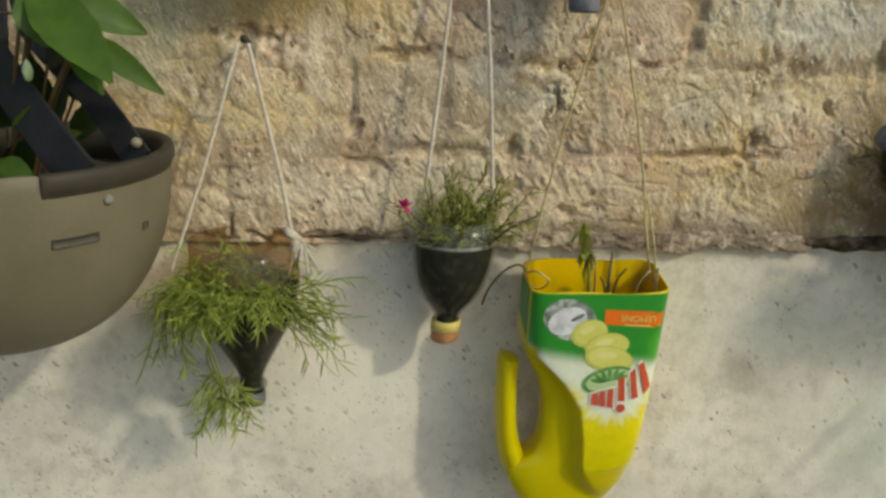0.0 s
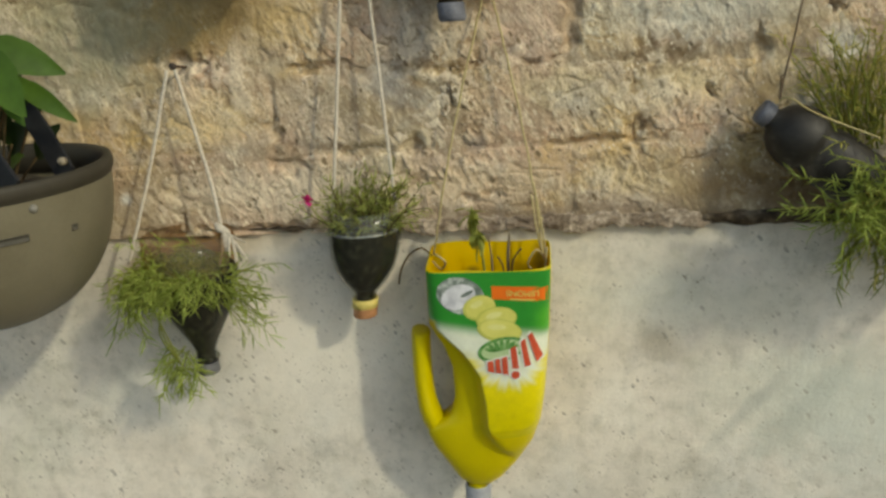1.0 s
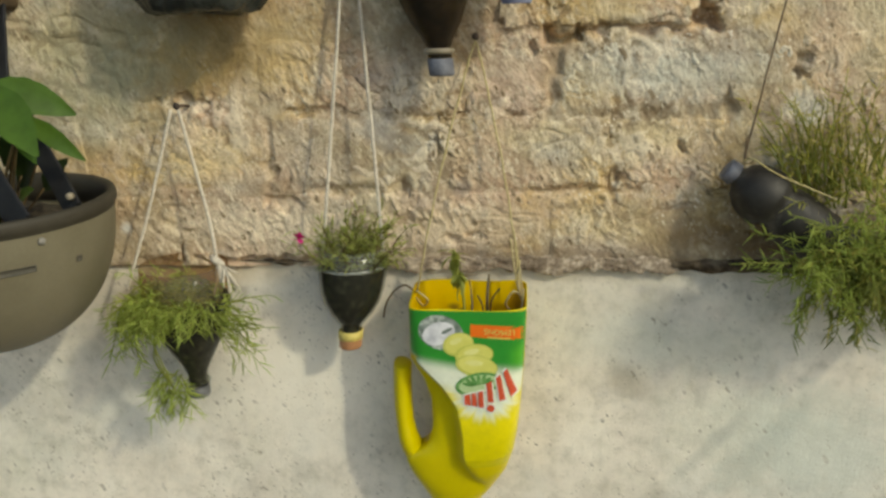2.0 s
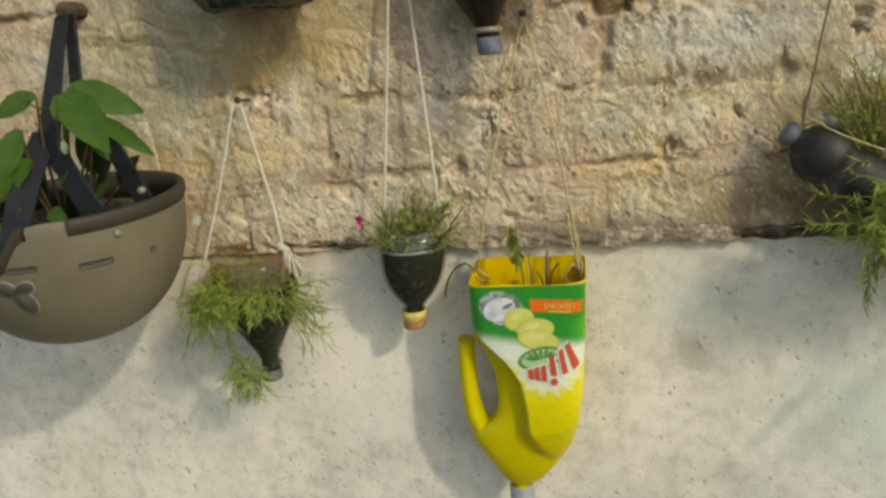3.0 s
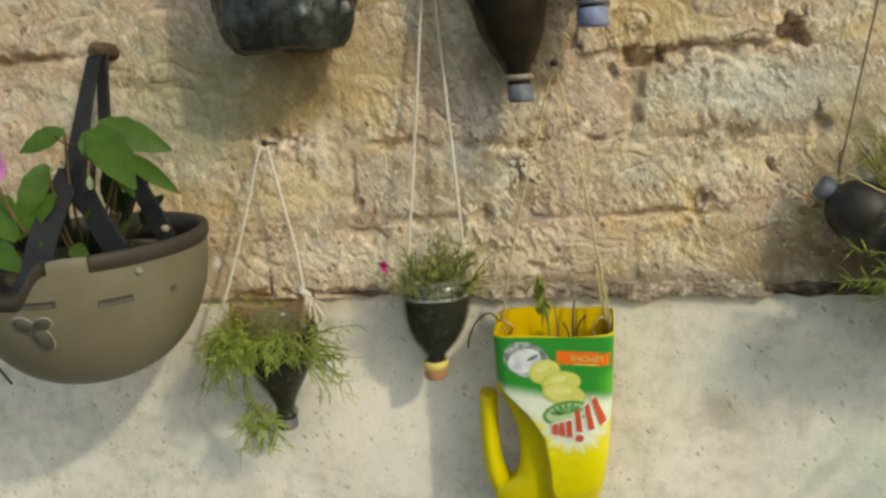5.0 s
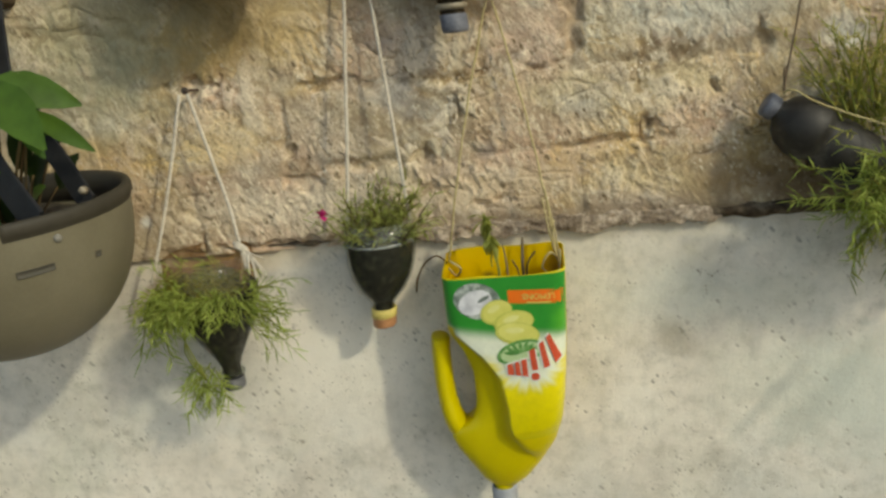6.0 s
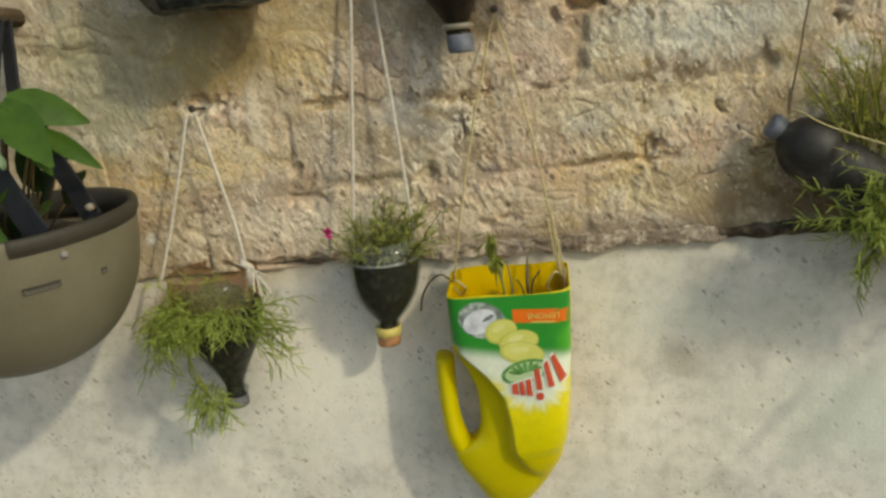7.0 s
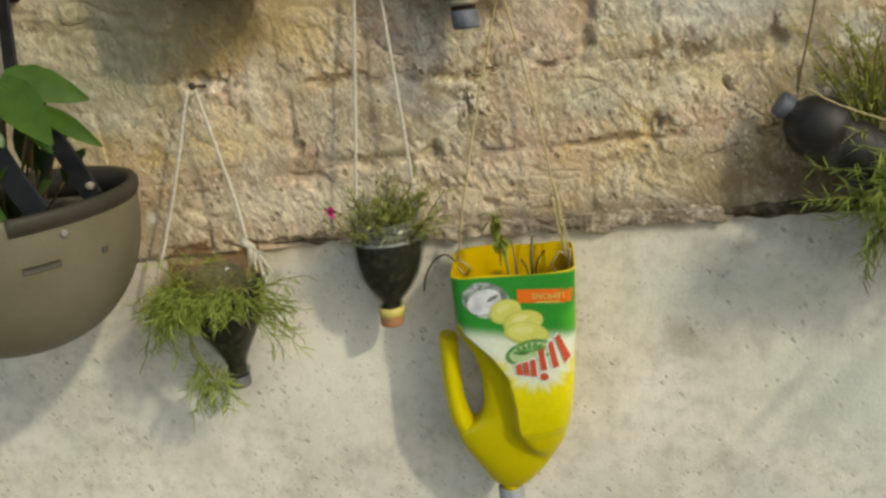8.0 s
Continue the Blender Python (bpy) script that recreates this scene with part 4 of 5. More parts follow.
def strap(keys, wide, across, thick=0.0042, steps=8):
    """A flat plastic strap with softened edges; wide gives its width at each key."""
    path = curve_through(keys, steps)
    points, faces = [], []
    section = ((-0.5, -0.35), (-0.47, -0.5), (0.47, -0.5), (0.5, -0.35), (0.5, 0.35), (0.47, 0.5), (-0.47, 0.5), (-0.5, 0.35))
    for n, p in enumerate(path):
        way = (path[min(n + 1, len(path) - 1)] - path[max(n - 1, 0)]).normalized()
        side = Vector(across)
        side = (side - way * side.dot(way)).normalized()
        up = way.cross(side)
        w = float(np.interp(n / steps, range(len(wide)), wide))
        points += [p + side * s * w + up * u * thick for s, u in section]
    for n in range(len(path) - 1):
        faces += [(n * 8 + k, n * 8 + (k + 1) % 8, n * 8 + 8 + (k + 1) % 8, n * 8 + 8 + k) for k in range(8)]
    faces += [tuple(range(8))[::-1], tuple(range(len(path) * 8 - 8, len(path) * 8))]
    return points, faces


FLAT = (1, -0.25, 0.12)
TOP = Vector((-0.226, -0.046, 1.652))
part("strap", strap([TOP, (-0.218, -0.10, 1.582), (-0.206, -0.14, 1.541), (-0.199, -0.172, 1.500)], [0.024, 0.028, 0.032, 0.042], FLAT), BLACK, pot, "flat black strap from the peg", smooth=False)
part("strap", strap([(-0.203, -0.166, 1.512), (-0.206, -0.205, 1.473), (-0.196, -0.250, 1.441), (-0.186, -0.286, 1.408), (-0.200, -0.292, 1.386)], [0.034, 0.033, 0.033, 0.034, 0.034], (1, -0.1, -0.35)), BLACK, pot, "black strap leg down to the scooped edge", smooth=False)
part("strap", strap([(-0.196, -0.174, 1.512), (-0.148, -0.214, 1.462), (-0.104, -0.244, 1.418)], [0.036, 0.037, 0.038], (1, -0.35, 0.75)), BLACK, pot, "broad flat black strap leg", smooth=False)
tip_strap = part("strap", strap([TOP + Vector((0.008, 0.008, -0.002)), (-0.209, -0.062, 1.616), (-0.190, -0.10, 1.537), (-0.122, -0.15, 1.476), (-0.072, -0.192, 1.424)], [0.018, 0.022, 0.025, 0.026, 0.026], (1, -0.25, 0.5)), BLACK, pot, "black strap behind the leaves", smooth=False)
part("bolt", tube([(-0.074, -0.190, 1.440), (-0.073, -0.197, 1.441), (-0.073, -0.199, 1.441)], [0.0046, 0.0044, 0.002], 12), NECK, tip_strap, "dull round bolt")
peg = thing("wall_peg", (-0.228, 0, 1.655), "short dark weathered wooden peg in the wall", "peg")
part("stub", tube([(-0.224, 0.03, 1.654), (-0.224, -0.03, 1.657), (-0.223, -0.048, 1.658), (-0.223, -0.055, 1.657)], [0.0125, 0.012, 0.011, 0.007], 9), WOOD, peg, smooth=False)


def broad_leaf(at, way, length, wide, rng, curl=0.25, facing=(0, 0.35, 0.94)):
    """A pointed oval leaf with a folded midrib and a wavy edge."""
    way = Vector(way).normalized()
    side = way.cross(Vector(facing)).normalized()
    up = side.cross(way)
    points, faces = [], []
    n = 14
    for k in range(n + 1):
        t = k / n
        w = wide * 0.5 * math.sin(math.pi * min(1, t * 0.93 + 0.05)) ** 0.8 * (1.08 - 0.42 * t) * (1.015 if k % 3 else 0.975)
        spine = Vector(at) + way * length * t - up * curl * length * t * t
        for s in (-1, -0.5, 0, 0.5, 1):
            wave = 0.04 * wide * rng.uniform(-1, 1) * abs(s)
            points.append(spine + side * s * w + up * (abs(s) * 0.22 * w + wave))
    for k in range(n):
        for s in range(4):
            a = k * 5 + s
            faces.append((a, a + 1, a + 6, a + 5))
    return points, faces


def petal_shape(middle, angle, size):
    """A round, slightly cupped petal that overlaps its neighbours."""
    out = Vector((math.cos(angle), -0.30, math.sin(angle))).normalized()
    front = Vector((0.25, -0.92, 0.30)).normalized()
    side = out.cross(front).normalized()
    points, faces = [], []
    for i in range(9):
        t = i / 8
        wide = size * 0.62 * math.sin(math.pi * (0.06 + 0.80 * t)) ** 0.8
        for k in range(7):
            s = k / 3 - 1
            points.append(middle + out * size * (t - 0.10 * s * s * t) + side * s * wide + front * (0.10 * size * (s * s - t * t) + 0.05 * size * s))
    for i in range(8):
        faces += [(i * 7 + k, i * 7 + k + 1, i * 7 + k + 8, i * 7 + k + 7) for k in range(6)]
    return points, faces


rng = random.Random(12)
potted = thing("flowering_plant", (PX, PY, PZ - 0.03), "green potted plant with broad leaves and one pink flower", "plant")
stalks = []
# where each leaf starts, where its tip is, and its width
LEAVES = [((-0.143, -0.200, 1.563), (-0.076, -0.248, 1.504), 0.050), ((-0.143, -0.190, 1.567), (-0.064, -0.180, 1.534), 0.042), ((-0.110, -0.195, 1.530), (-0.047, -0.205, 1.486), 0.024), ((-0.115, -0.205, 1.520), (-0.088, -0.230, 1.488), 0.022),
          ((-0.150, -0.205, 1.560), (-0.132, -0.215, 1.522), 0.032), ((-0.195, -0.18, 1.560), (-0.246, -0.20, 1.542), 0.034), ((-0.208, -0.205, 1.524), (-0.236, -0.235, 1.462), 0.036), ((-0.203, -0.205, 1.488), (-0.232, -0.245, 1.446), 0.034),
          ((-0.285, -0.22, 1.492), (-0.225, -0.262, 1.450), 0.052), ((-0.275, -0.25, 1.442), (-0.200, -0.290, 1.420), 0.036), ((-0.270, -0.235, 1.462), (-0.300, -0.27, 1.425), 0.050), ((-0.30, -0.20, 1.50), (-0.35, -0.21, 1.47), 0.055),
          ((-0.172, -0.235, 1.428), (-0.140, -0.255, 1.426), 0.022), ((-0.150, -0.17, 1.432), (-0.125, -0.185, 1.448), 0.020), ((-0.165, -0.20, 1.450), (-0.150, -0.215, 1.470), 0.020), ((-0.25, -0.15, 1.46), (-0.29, -0.14, 1.50), 0.045), ((-0.215, -0.245, 1.434), (-0.190, -0.262, 1.440), 0.022)]
for at, tip, wide in LEAVES:
    way = Vector(tip) - Vector(at)
    part("leaf", broad_leaf(at, way, way.length * 1.03, wide, rng, 0.10, (0.25 + rng.uniform(-0.35, 0.35), -0.8, 0.5 + rng.uniform(-0.3, 0.3))), LEAF_GREEN, potted)
    foot = (PX + 0.35 * (at[0] - PX), PY + 0.3 * (at[1] - PY), PZ - 0.036)
    stalks.append(tube(curve_through([foot, ((foot[0] + at[0]) / 2, (foot[1] + at[1]) / 2 - 0.008, (foot[2] + at[2]) / 2 + 0.008), at], 5), 0.0018, 6))
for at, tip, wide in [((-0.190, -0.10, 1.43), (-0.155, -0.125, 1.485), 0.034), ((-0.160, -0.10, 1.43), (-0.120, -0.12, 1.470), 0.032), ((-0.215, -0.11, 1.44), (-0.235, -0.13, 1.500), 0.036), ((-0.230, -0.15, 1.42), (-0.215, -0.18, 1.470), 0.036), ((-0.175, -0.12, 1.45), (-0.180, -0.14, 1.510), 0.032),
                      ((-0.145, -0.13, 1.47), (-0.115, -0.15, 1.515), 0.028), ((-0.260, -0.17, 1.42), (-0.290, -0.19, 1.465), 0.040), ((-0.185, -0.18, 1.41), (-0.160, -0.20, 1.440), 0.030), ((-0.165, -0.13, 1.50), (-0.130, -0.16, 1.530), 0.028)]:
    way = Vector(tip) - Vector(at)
    part("shaded_leaf", broad_leaf(at, way, way.length, wide, rng, 0.15, (rng.uniform(-0.4, 0.4), -0.8, rng.uniform(0.1, 0.7))), LEAF_DARK, potted, "inner leaf, shade put into its dark green")
    stalks.append(tube(curve_through([(PX + 0.5 * (at[0] - PX), PY + 0.5 * (at[1] - PY), PZ - 0.036), at], 5), 0.0015, 5))
bloom = Vector((-0.262, -0.232, 1.531))
stalks.append(tube(curve_through([(-0.225, -0.20, 1.395), (-0.232, -0.245, 1.470), bloom], 6), 0.0019, 6))
stalks.append(tube(curve_through([(-0.205, -0.185, 1.556), (-0.185, -0.195, 1.546), (-0.150, -0.20, 1.545)], 5), 0.0011, 5))
tagged(part("stem_tangle", joined(*stalks), STEM_BROWN, potted), kind="stuff")
for k in range(5):
    a = radians(72 * k + 20)
    part("petal", petal_shape(bloom, a, 0.026), PINK_PETAL, potted, "pink petal")
part("flower_eye", lathe([(0.0004, 0.003), (0.0026, 0.002), (0.003, -0.001)], bloom + Vector((0, -0.006, 0)), 10), MAGENTA_PETAL, potted, "darker eye of the flower")
part("bud", lathe([(0.0004, 0.014), (0.003, 0.010), (0.0045, 0.004), (0.003, -0.002), (0.0004, -0.004)], (-0.150, -0.212, 1.496), 10), LIME_FLESH, potted, "yellow-green bud")
twig = curve_through([(-0.318, -0.238, 1.385), (-0.317, -0.252, 1.340), (-0.300, -0.254, 1.315), (-0.270, -0.250, 1.266)], 6)
part("trailing_stem", tube(twig, 0.0016, 6), STEM_DARK, potted, "thin dark stem trailing below the pot")


# ---- cut drink bottles hung as planters ----
def bottle_planter(name, profile, centre, lean, label, material, soil_top, cap, strings, string_material, rim=None, thickness=0.0016, group="bottle planters"):
    """An upturned bottle without its bottom: shell, soil, neck ring, cap and cords. profile rows: radius, height over the cap's end."""
    x, y, z = centre
    b = thing(name, centre, label, "planter", group)
    split = between([(h, r) for r, h in profile], soil_top)
    part("bottle", lathe([row for row in profile if row[1] < soil_top] + [(split, soil_top)], centre, 40, lean=lean), material, b, "upturned cut drink bottle")
    if rim:
        part("open_top", lathe([(split, soil_top)] + [row for row in profile if row[1] > soil_top] + [(profile[-1][0] - 0.0015, profile[-1][1])], centre, 40, lean=lean), rim, b, "bare plastic edge above the soil")
    fill = [(max(r - thickness, 0.001), h) for r, h in profile if h <= soil_top]
    edge = between([(h, r) for r, h in profile], soil_top) - thickness
    fill += [(edge, soil_top), (edge * 0.6, soil_top + 0.004), (0.001, soil_top + 0.005)]
    part("soil", lathe(fill, centre, 32, lean=lean), DAMP_BROWN if material is BROWN_CLEAR else DAMP, b, "damp dark soil behind the plastic")
    for part_name, rows, mat, text in cap:
        part(part_name, lathe(rows, centre, 28, lean=lean), mat, b, text)
    for n, keys in enumerate(strings):
        part("string", tube(cord(keys, 0, 0.0003, n), 0.0022 if string_material is STRING else 0.0013, 7), string_material, b)
    return b


# small bottle with a yellow and orange cap
B2 = (0.208, -0.047, 1.199)
profile2 = [(0.0145, 0.024), (0.0145, 0.032), (0.0200, 0.039), (0.0295, 0.051), (0.0375, 0.066), (0.0425, 0.083), (0.0447, 0.100), (0.0456, 0.116), (0.0455, 0.143)]
cap2 = [("cap", [(0.0001, 0.0), (0.014, 0.0), (0.0155, 0.002), (0.0155, 0.013)], CAP_RED, "faded orange screw cap"),
        ("cap_ring", [(0.0155, 0.013), (0.0168, 0.0135), (0.0168, 0.0245), (0.0145, 0.025)], CAP_YELLOW, "yellow cap ring")]
lean2 = (0.08, 0.0)
hung = bottle_planter("bottle_planter", profile2, B2, lean2, "clear cut drink bottle of dark soil hung upside down", CLEAR, 0.117, cap2,
               [[(0.178, -0.05, 1.325), (0.196, -0.04, 1.48), (0.222, -0.02, 1.72)], [(0.258, -0.045, 1.335), (0.250, -0.04, 1.48), (0.234, -0.02, 1.72)]], STRING, DUSTY_CLEAR, 0.0034)
# the rib's pale haze paints in the glint along the soil line
part("rib", lathe([(0.0452, 0.1155), (0.0463, 0.1165), (0.0463, 0.1185), (0.0452, 0.1195)], B2, 40, lean=lean2), PALE_RIB, hung, "moulded rib at the soil line, its glint made pale")
nail(0.228, 1.722, 0.035)
rng = random.Random(21)
stems2, leaves2 = needle_plant(rng, lambda r: (0.218 + r.uniform(-0.034, 0.034), -0.047 + r.uniform(-0.03, 0.03), 1.312),
                               lambda r: (r.uniform(-0.6, 1.1), r.uniform(-0.7, 0.35), r.uniform(0.1, 1.2)), 66, 0.080, 0.015, 0.0023, 0.07, 16, 0.4)
sprig = thing("needle_leaved_plant", (0.218, -0.047, 1.316), "thin dull-green needle-leaved plant with one magenta flower bud", "plant")
tagged(part("stem_tangle", stems2, STEM_BROWN, sprig), kind="stuff")
tagged(part("foliage", leaves2, DULL_GREEN, sprig), kind="stuff")
bud = Vector((0.160, -0.090, 1.362))
for k in range(5):
    a = radians(72 * k)
    part("petal", broad_leaf(bud, (0.6 * math.cos(a), -0.4, 0.6 * math.sin(a) + 0.4), 0.011, 0.009, rng, 0.0), MAGENTA_PETAL, sprig, "magenta petal")
part("flower_stalk", tube(curve_through([(0.185, -0.06, 1.318), (0.17, -0.08, 1.34), bud], 5), 0.001, 5), STEM_GREEN, sprig)

# larger bottle under the bright cushion plant
B1 = (-0.006, -0.058, 1.128)
profile1 = [(0.0135, 0.018), (0.0135, 0.032), (0.018, 0.044), (0.030, 0.066), (0.042, 0.088), (0.052, 0.112), (0.057, 0.135), (0.058, 0.165), (0.057, 0.190)]
cap1 = [("cap", [(0.0001, 0.0), (0.0135, 0.0), (0.015, 0.002), (0.015, 0.015), (0.0135, 0.0155)], CAP_DARK, "grimy grey screw cap"), ("neck_ring", [(0.0135, 0.020), (0.0172, 0.021), (0.0172, 0.024), (0.0135, 0.025)], CLEAR, "clear neck ring")]
HOOK = Vector((-0.004, -0.040, 1.519))
bottle_planter("bottle_planter", profile1, B1, (-0.015, 0.0), "dark cut drink bottle hung upside down on white strings", CLEAR, 0.142, cap1,
               [[(-0.083, -0.075, 1.285), (-0.045, -0.055, 1.40), HOOK + Vector((-0.006, 0, 0))], [(0.044, -0.072, 1.322), (0.030, -0.055, 1.39), HOOK + Vector((0.004, 0, 0))]], STRING, BROWN_RIM)
knot = thing("string_knot", (0.043, -0.07, 1.320), "frayed white cotton string knot", "knot")
part("tie", tube([(0.036, -0.070, 1.333), (0.041, -0.075, 1.329), (0.047, -0.073, 1.325), (0.051, -0.069, 1.321)], [0.003, 0.0052, 0.005, 0.003], 8), STRING, knot)
rng = random.Random(3)
for k in range(16):
    end = Vector((0.050 + rng.uniform(-0.012, 0.022), -0.074 + rng.uniform(-0.012, 0.010), 1.322 - rng.uniform(0.012, 0.042)))
    part("strand", tube(curve_through([(0.045, -0.072, 1.328), ((0.045 + end.x) / 2 + rng.uniform(0.0, 0.006), -0.077, (1.330 + end.z) / 2), end], 4), rng.uniform(0.0009, 0.0018), 5), STRING, knot)
nail(-0.004, 1.519, 0.034)
rng = random.Random(5)


def cushion_root(r):
    a, d = r.uniform(0, 2 * math.pi), 0.054 * math.sqrt(r.random())
    return (-0.012 + d * math.cos(a), -0.062 + d * math.sin(a), 1.272)


thick_stems, thick_leaves = needle_plant(rng, cushion_root, lambda r: (r.uniform(-1.0, 0.25), r.uniform(-1.0, 0.0), r.uniform(-0.1, 0.4)), 240, 0.062, 0.016, 0.0021, 0.24, 15, 0.2)
loose_stems, loose_leaves = needle_plant(rng, lambda r: (0.035 + r.uniform(-0.02, 0.012), -0.085, 1.275 - r.uniform(0, 0.045)), lambda r: (1.0, r.uniform(-0.5, 0.3), r.uniform(-0.7, 0.7)), 22, 0.080, 0.020, 0.0021, 0.08, 9, 0.0)
hung_stems, hung_leaves = needle_plant(rng, lambda r: (-0.085 + r.uniform(-0.012, 0.012), -0.085, 1.255), lambda r: (r.uniform(-0.3, 0.2), -0.2, -1.0), 6, 0.075, 0.022, 0.0024, 0.2, 11, 0.0)
low_stems, low_leaves = needle_plant(rng, lambda r: (-0.028 + r.uniform(-0.015, 0.012), -0.085, 1.16 + r.uniform(-0.02, 0.02)), lambda r: (r.uniform(-0.9, 0.5), r.uniform(-0.5, 0.2), r.uniform(-1.0, 0.3)), 18, 0.055, 0.022, 0.0023, 0.10, 10, 0.0)
low_stems = joined(low_stems, *[tube(curve_through([(-0.03 - 0.01 * k, -0.10, 1.24), (-0.045 + 0.004 * k, -0.10, 1.20), (-0.028, -0.088, 1.150)], 5), 0.0011, 5) for k in range(3)])
cushion = thing("cushion_plant", (-0.017, -0.06, 1.29), "bright green needle-leaved plant spilling over its bottle", "plant")
tagged(part("stem_tangle", joined(thick_stems, loose_stems, hung_stems, low_stems), STEM_GREEN, cushion), kind="stuff")
tagged(part("foliage", joined(thick_leaves, loose_leaves, hung_leaves, low_leaves), MOSS_GREEN, cushion), kind="stuff")

# dark bottle above, cap down
B3 = (0.341, -0.052, 1.558)
profile3 = [(0.0145, 0.020), (0.0145, 0.034), (0.020, 0.046), (0.030, 0.062), (0.040, 0.086), (0.046, 0.115), (0.047, 0.150), (0.047, 0.27)]
cap3 = [("cap", [(0.0001, 0.0), (0.0145, 0.0), (0.016, 0.003), (0.016, 0.020), (0.0145, 0.021)], CAP_GREY, "grey-blue screw cap"), ("neck_ring", [(0.0145, 0.026), (0.0186, 0.0275), (0.0186, 0.0315), (0.0145, 0.033)], NECK, "tan neck ring")]
bottle_planter("bottle_planter", profile3, B3, (-0.10, 0.0), "dark brown cut bottle hung cap down, full of soil", BROWN_CLEAR, 0.25, cap3,
               [[(0.272, -0.052, 1.81), (0.32, -0.03, 2.0)], [(0.362, -0.052, 1.81), (0.33, -0.03, 2.0)]], STRING)
nail(0.325, 2.0, 0.05)
B4 = (0.431, -0.060, 1.640)
profile4 = [(0.0145, 0.022), (0.0145, 0.032), (0.024, 0.05), (0.034, 0.075), (0.038, 0.10), (0.038, 0.20)]
cap4 = [("cap", [(0.0001, 0.0), (0.0165, 0.0), (0.0178, 0.002), (0.0178, 0.021), (0.0145, 0.022)], CAP_BLUE, "dusty blue screw cap"), ("neck_ring", [(0.0145, 0.025), (0.018, 0.0255), (0.018, 0.029), (0.0145, 0.03)], CAP_GREY, "grey neck ring")]
bottle_planter("bottle_planter", profile4, B4, (-0.10, 0.0), "dark cut bottle with a dusty blue cap, hung cap down", BROWN_CLEAR, 0.19, cap4,
               [[(0.385, -0.08, 1.83), (0.40, -0.04, 2.05)], [(0.45, -0.08, 1.83), (0.41, -0.04, 2.05)]], STRING)
nail(0.405, 2.05, 0.05)

# black polythene grow bag above
rng = random.Random(31)
BAG_AT = Vector((0.055, -0.066, 1.637))
bag = thing("grow_bag", BAG_AT, "glossy crumpled black polythene bag planter on a string", "planter")
rows = [(0.0001, 0.004), (0.035, 0.002), (0.058, 0.0), (0.070, 0.003)] + [(0.076 + 0.013 * smooth_step(k / 6) + 0.007 * k / 30, 0.006 + 0.0062 * k) for k in range(1, 29)] + [(0.080, 0.186), (0.074, 0.182)]
points, faces = lathe(rows, BAG_AT, 120, 1.03, 0.66)
crumpled = []
for x, y, z in points:
    v = Vector((x - BAG_AT.x, y - BAG_AT.y, 0))
    a, h = math.atan2(v.y / 0.66, v.x), z - BAG_AT.z
    around = Vector((math.cos(a), math.sin(a), 0))
    pleat = noise.noise((around.x * 3.1, around.y * 3.1, h * 7)) + 0.7 * abs(noise.noise((around.x * 6.3, around.y * 6.3, h * 16 + 4))) - 0.2
    crease = 1 - abs(noise.noise((around.x * 4 + h * 9, around.y * 4 - h * 6, h * 22)))
    k = 1 + 0.10 * pleat - 0.07 * crease**5 + 0.045 * noise.noise((x * 90, y * 90, z * 60))
    crumpled.append((BAG_AT.x + v.x * k, BAG_AT.y + v.y * k, z + 0.006 * noise.noise((around.x * 3, around.y * 3, 1.0 + h * 5))))
part("bag", (crumpled, faces), BAG, bag)
part("soil", lathe([(0.072, 0.176), (0.04, 0.18), (0.0001, 0.18)], BAG_AT, 32, 1.03, 0.66), SOIL, bag, "dark soil")
for end in ((-0.020, -0.080, 1.815), (0.128, -0.080, 1.815)):
    part("string", tube(cord([end, ((end[0] + 0.055) / 2, -0.05, 1.93), (0.055, -0.04, 2.02)], 0, 0.0003, 5), 0.0019, 6), STRING, bag)
nail(0.055, 2.022, 0.045)


# ---- yellow washing-up bottle, upturned and cut open, with its handle ----
LEFT = [(1.290, 0.2965), (1.277, 0.2955), (1.20, 0.2945), (1.185, 0.302), (1.17, 0.311), (1.14, 0.320), (1.10, 0.3205), (1.085, 0.318), (1.073, 0.313), (1.066, 0.306), (1.060, 0.296), (1.054, 0.285), (1.045, 0.283), (1.025, 0.290), (1.003, 0.303), (0.975, 0.3185), (0.962, 0.331)]
RIGHT = [(1.290, 0.4455), (1.277, 0.4455), (1.20, 0.4425), (1.14, 0.438), (1.10, 0.434), (1.07, 0.429), (1.037, 0.4185), (1.0, 0.396), (0.975, 0.376), (0.962, 0.360)]
CREASE = [(1.23, 0.296), (1.20, 0.302), (1.17, 0.332), (1.14, 0.351), (1.10, 0.357), (1.07, 0.358), (1.05, 0.363), (1.03, 0.377), (1.01, 0.402), (0.99, 0.425)]
FRONT = [(1.290, -0.104), (1.20, -0.106), (1.065, -0.106), (1.035, -0.099), (1.0, -0.087), (0.975, -0.076), (0.962, -0.068)]
BACK = [(1.290, -0.024), (1.05, -0.024), (1.0, -0.030), (0.962, -0.045)]

BOXY = [(1.28, 10.0), (1.20, 6.0), (1.12, 4.5), (1.06, 2.6), (0.96, 2.2)]
SHARP = [(1.28, 0.65), (1.20, 0.4), (1.12, 0.25)]


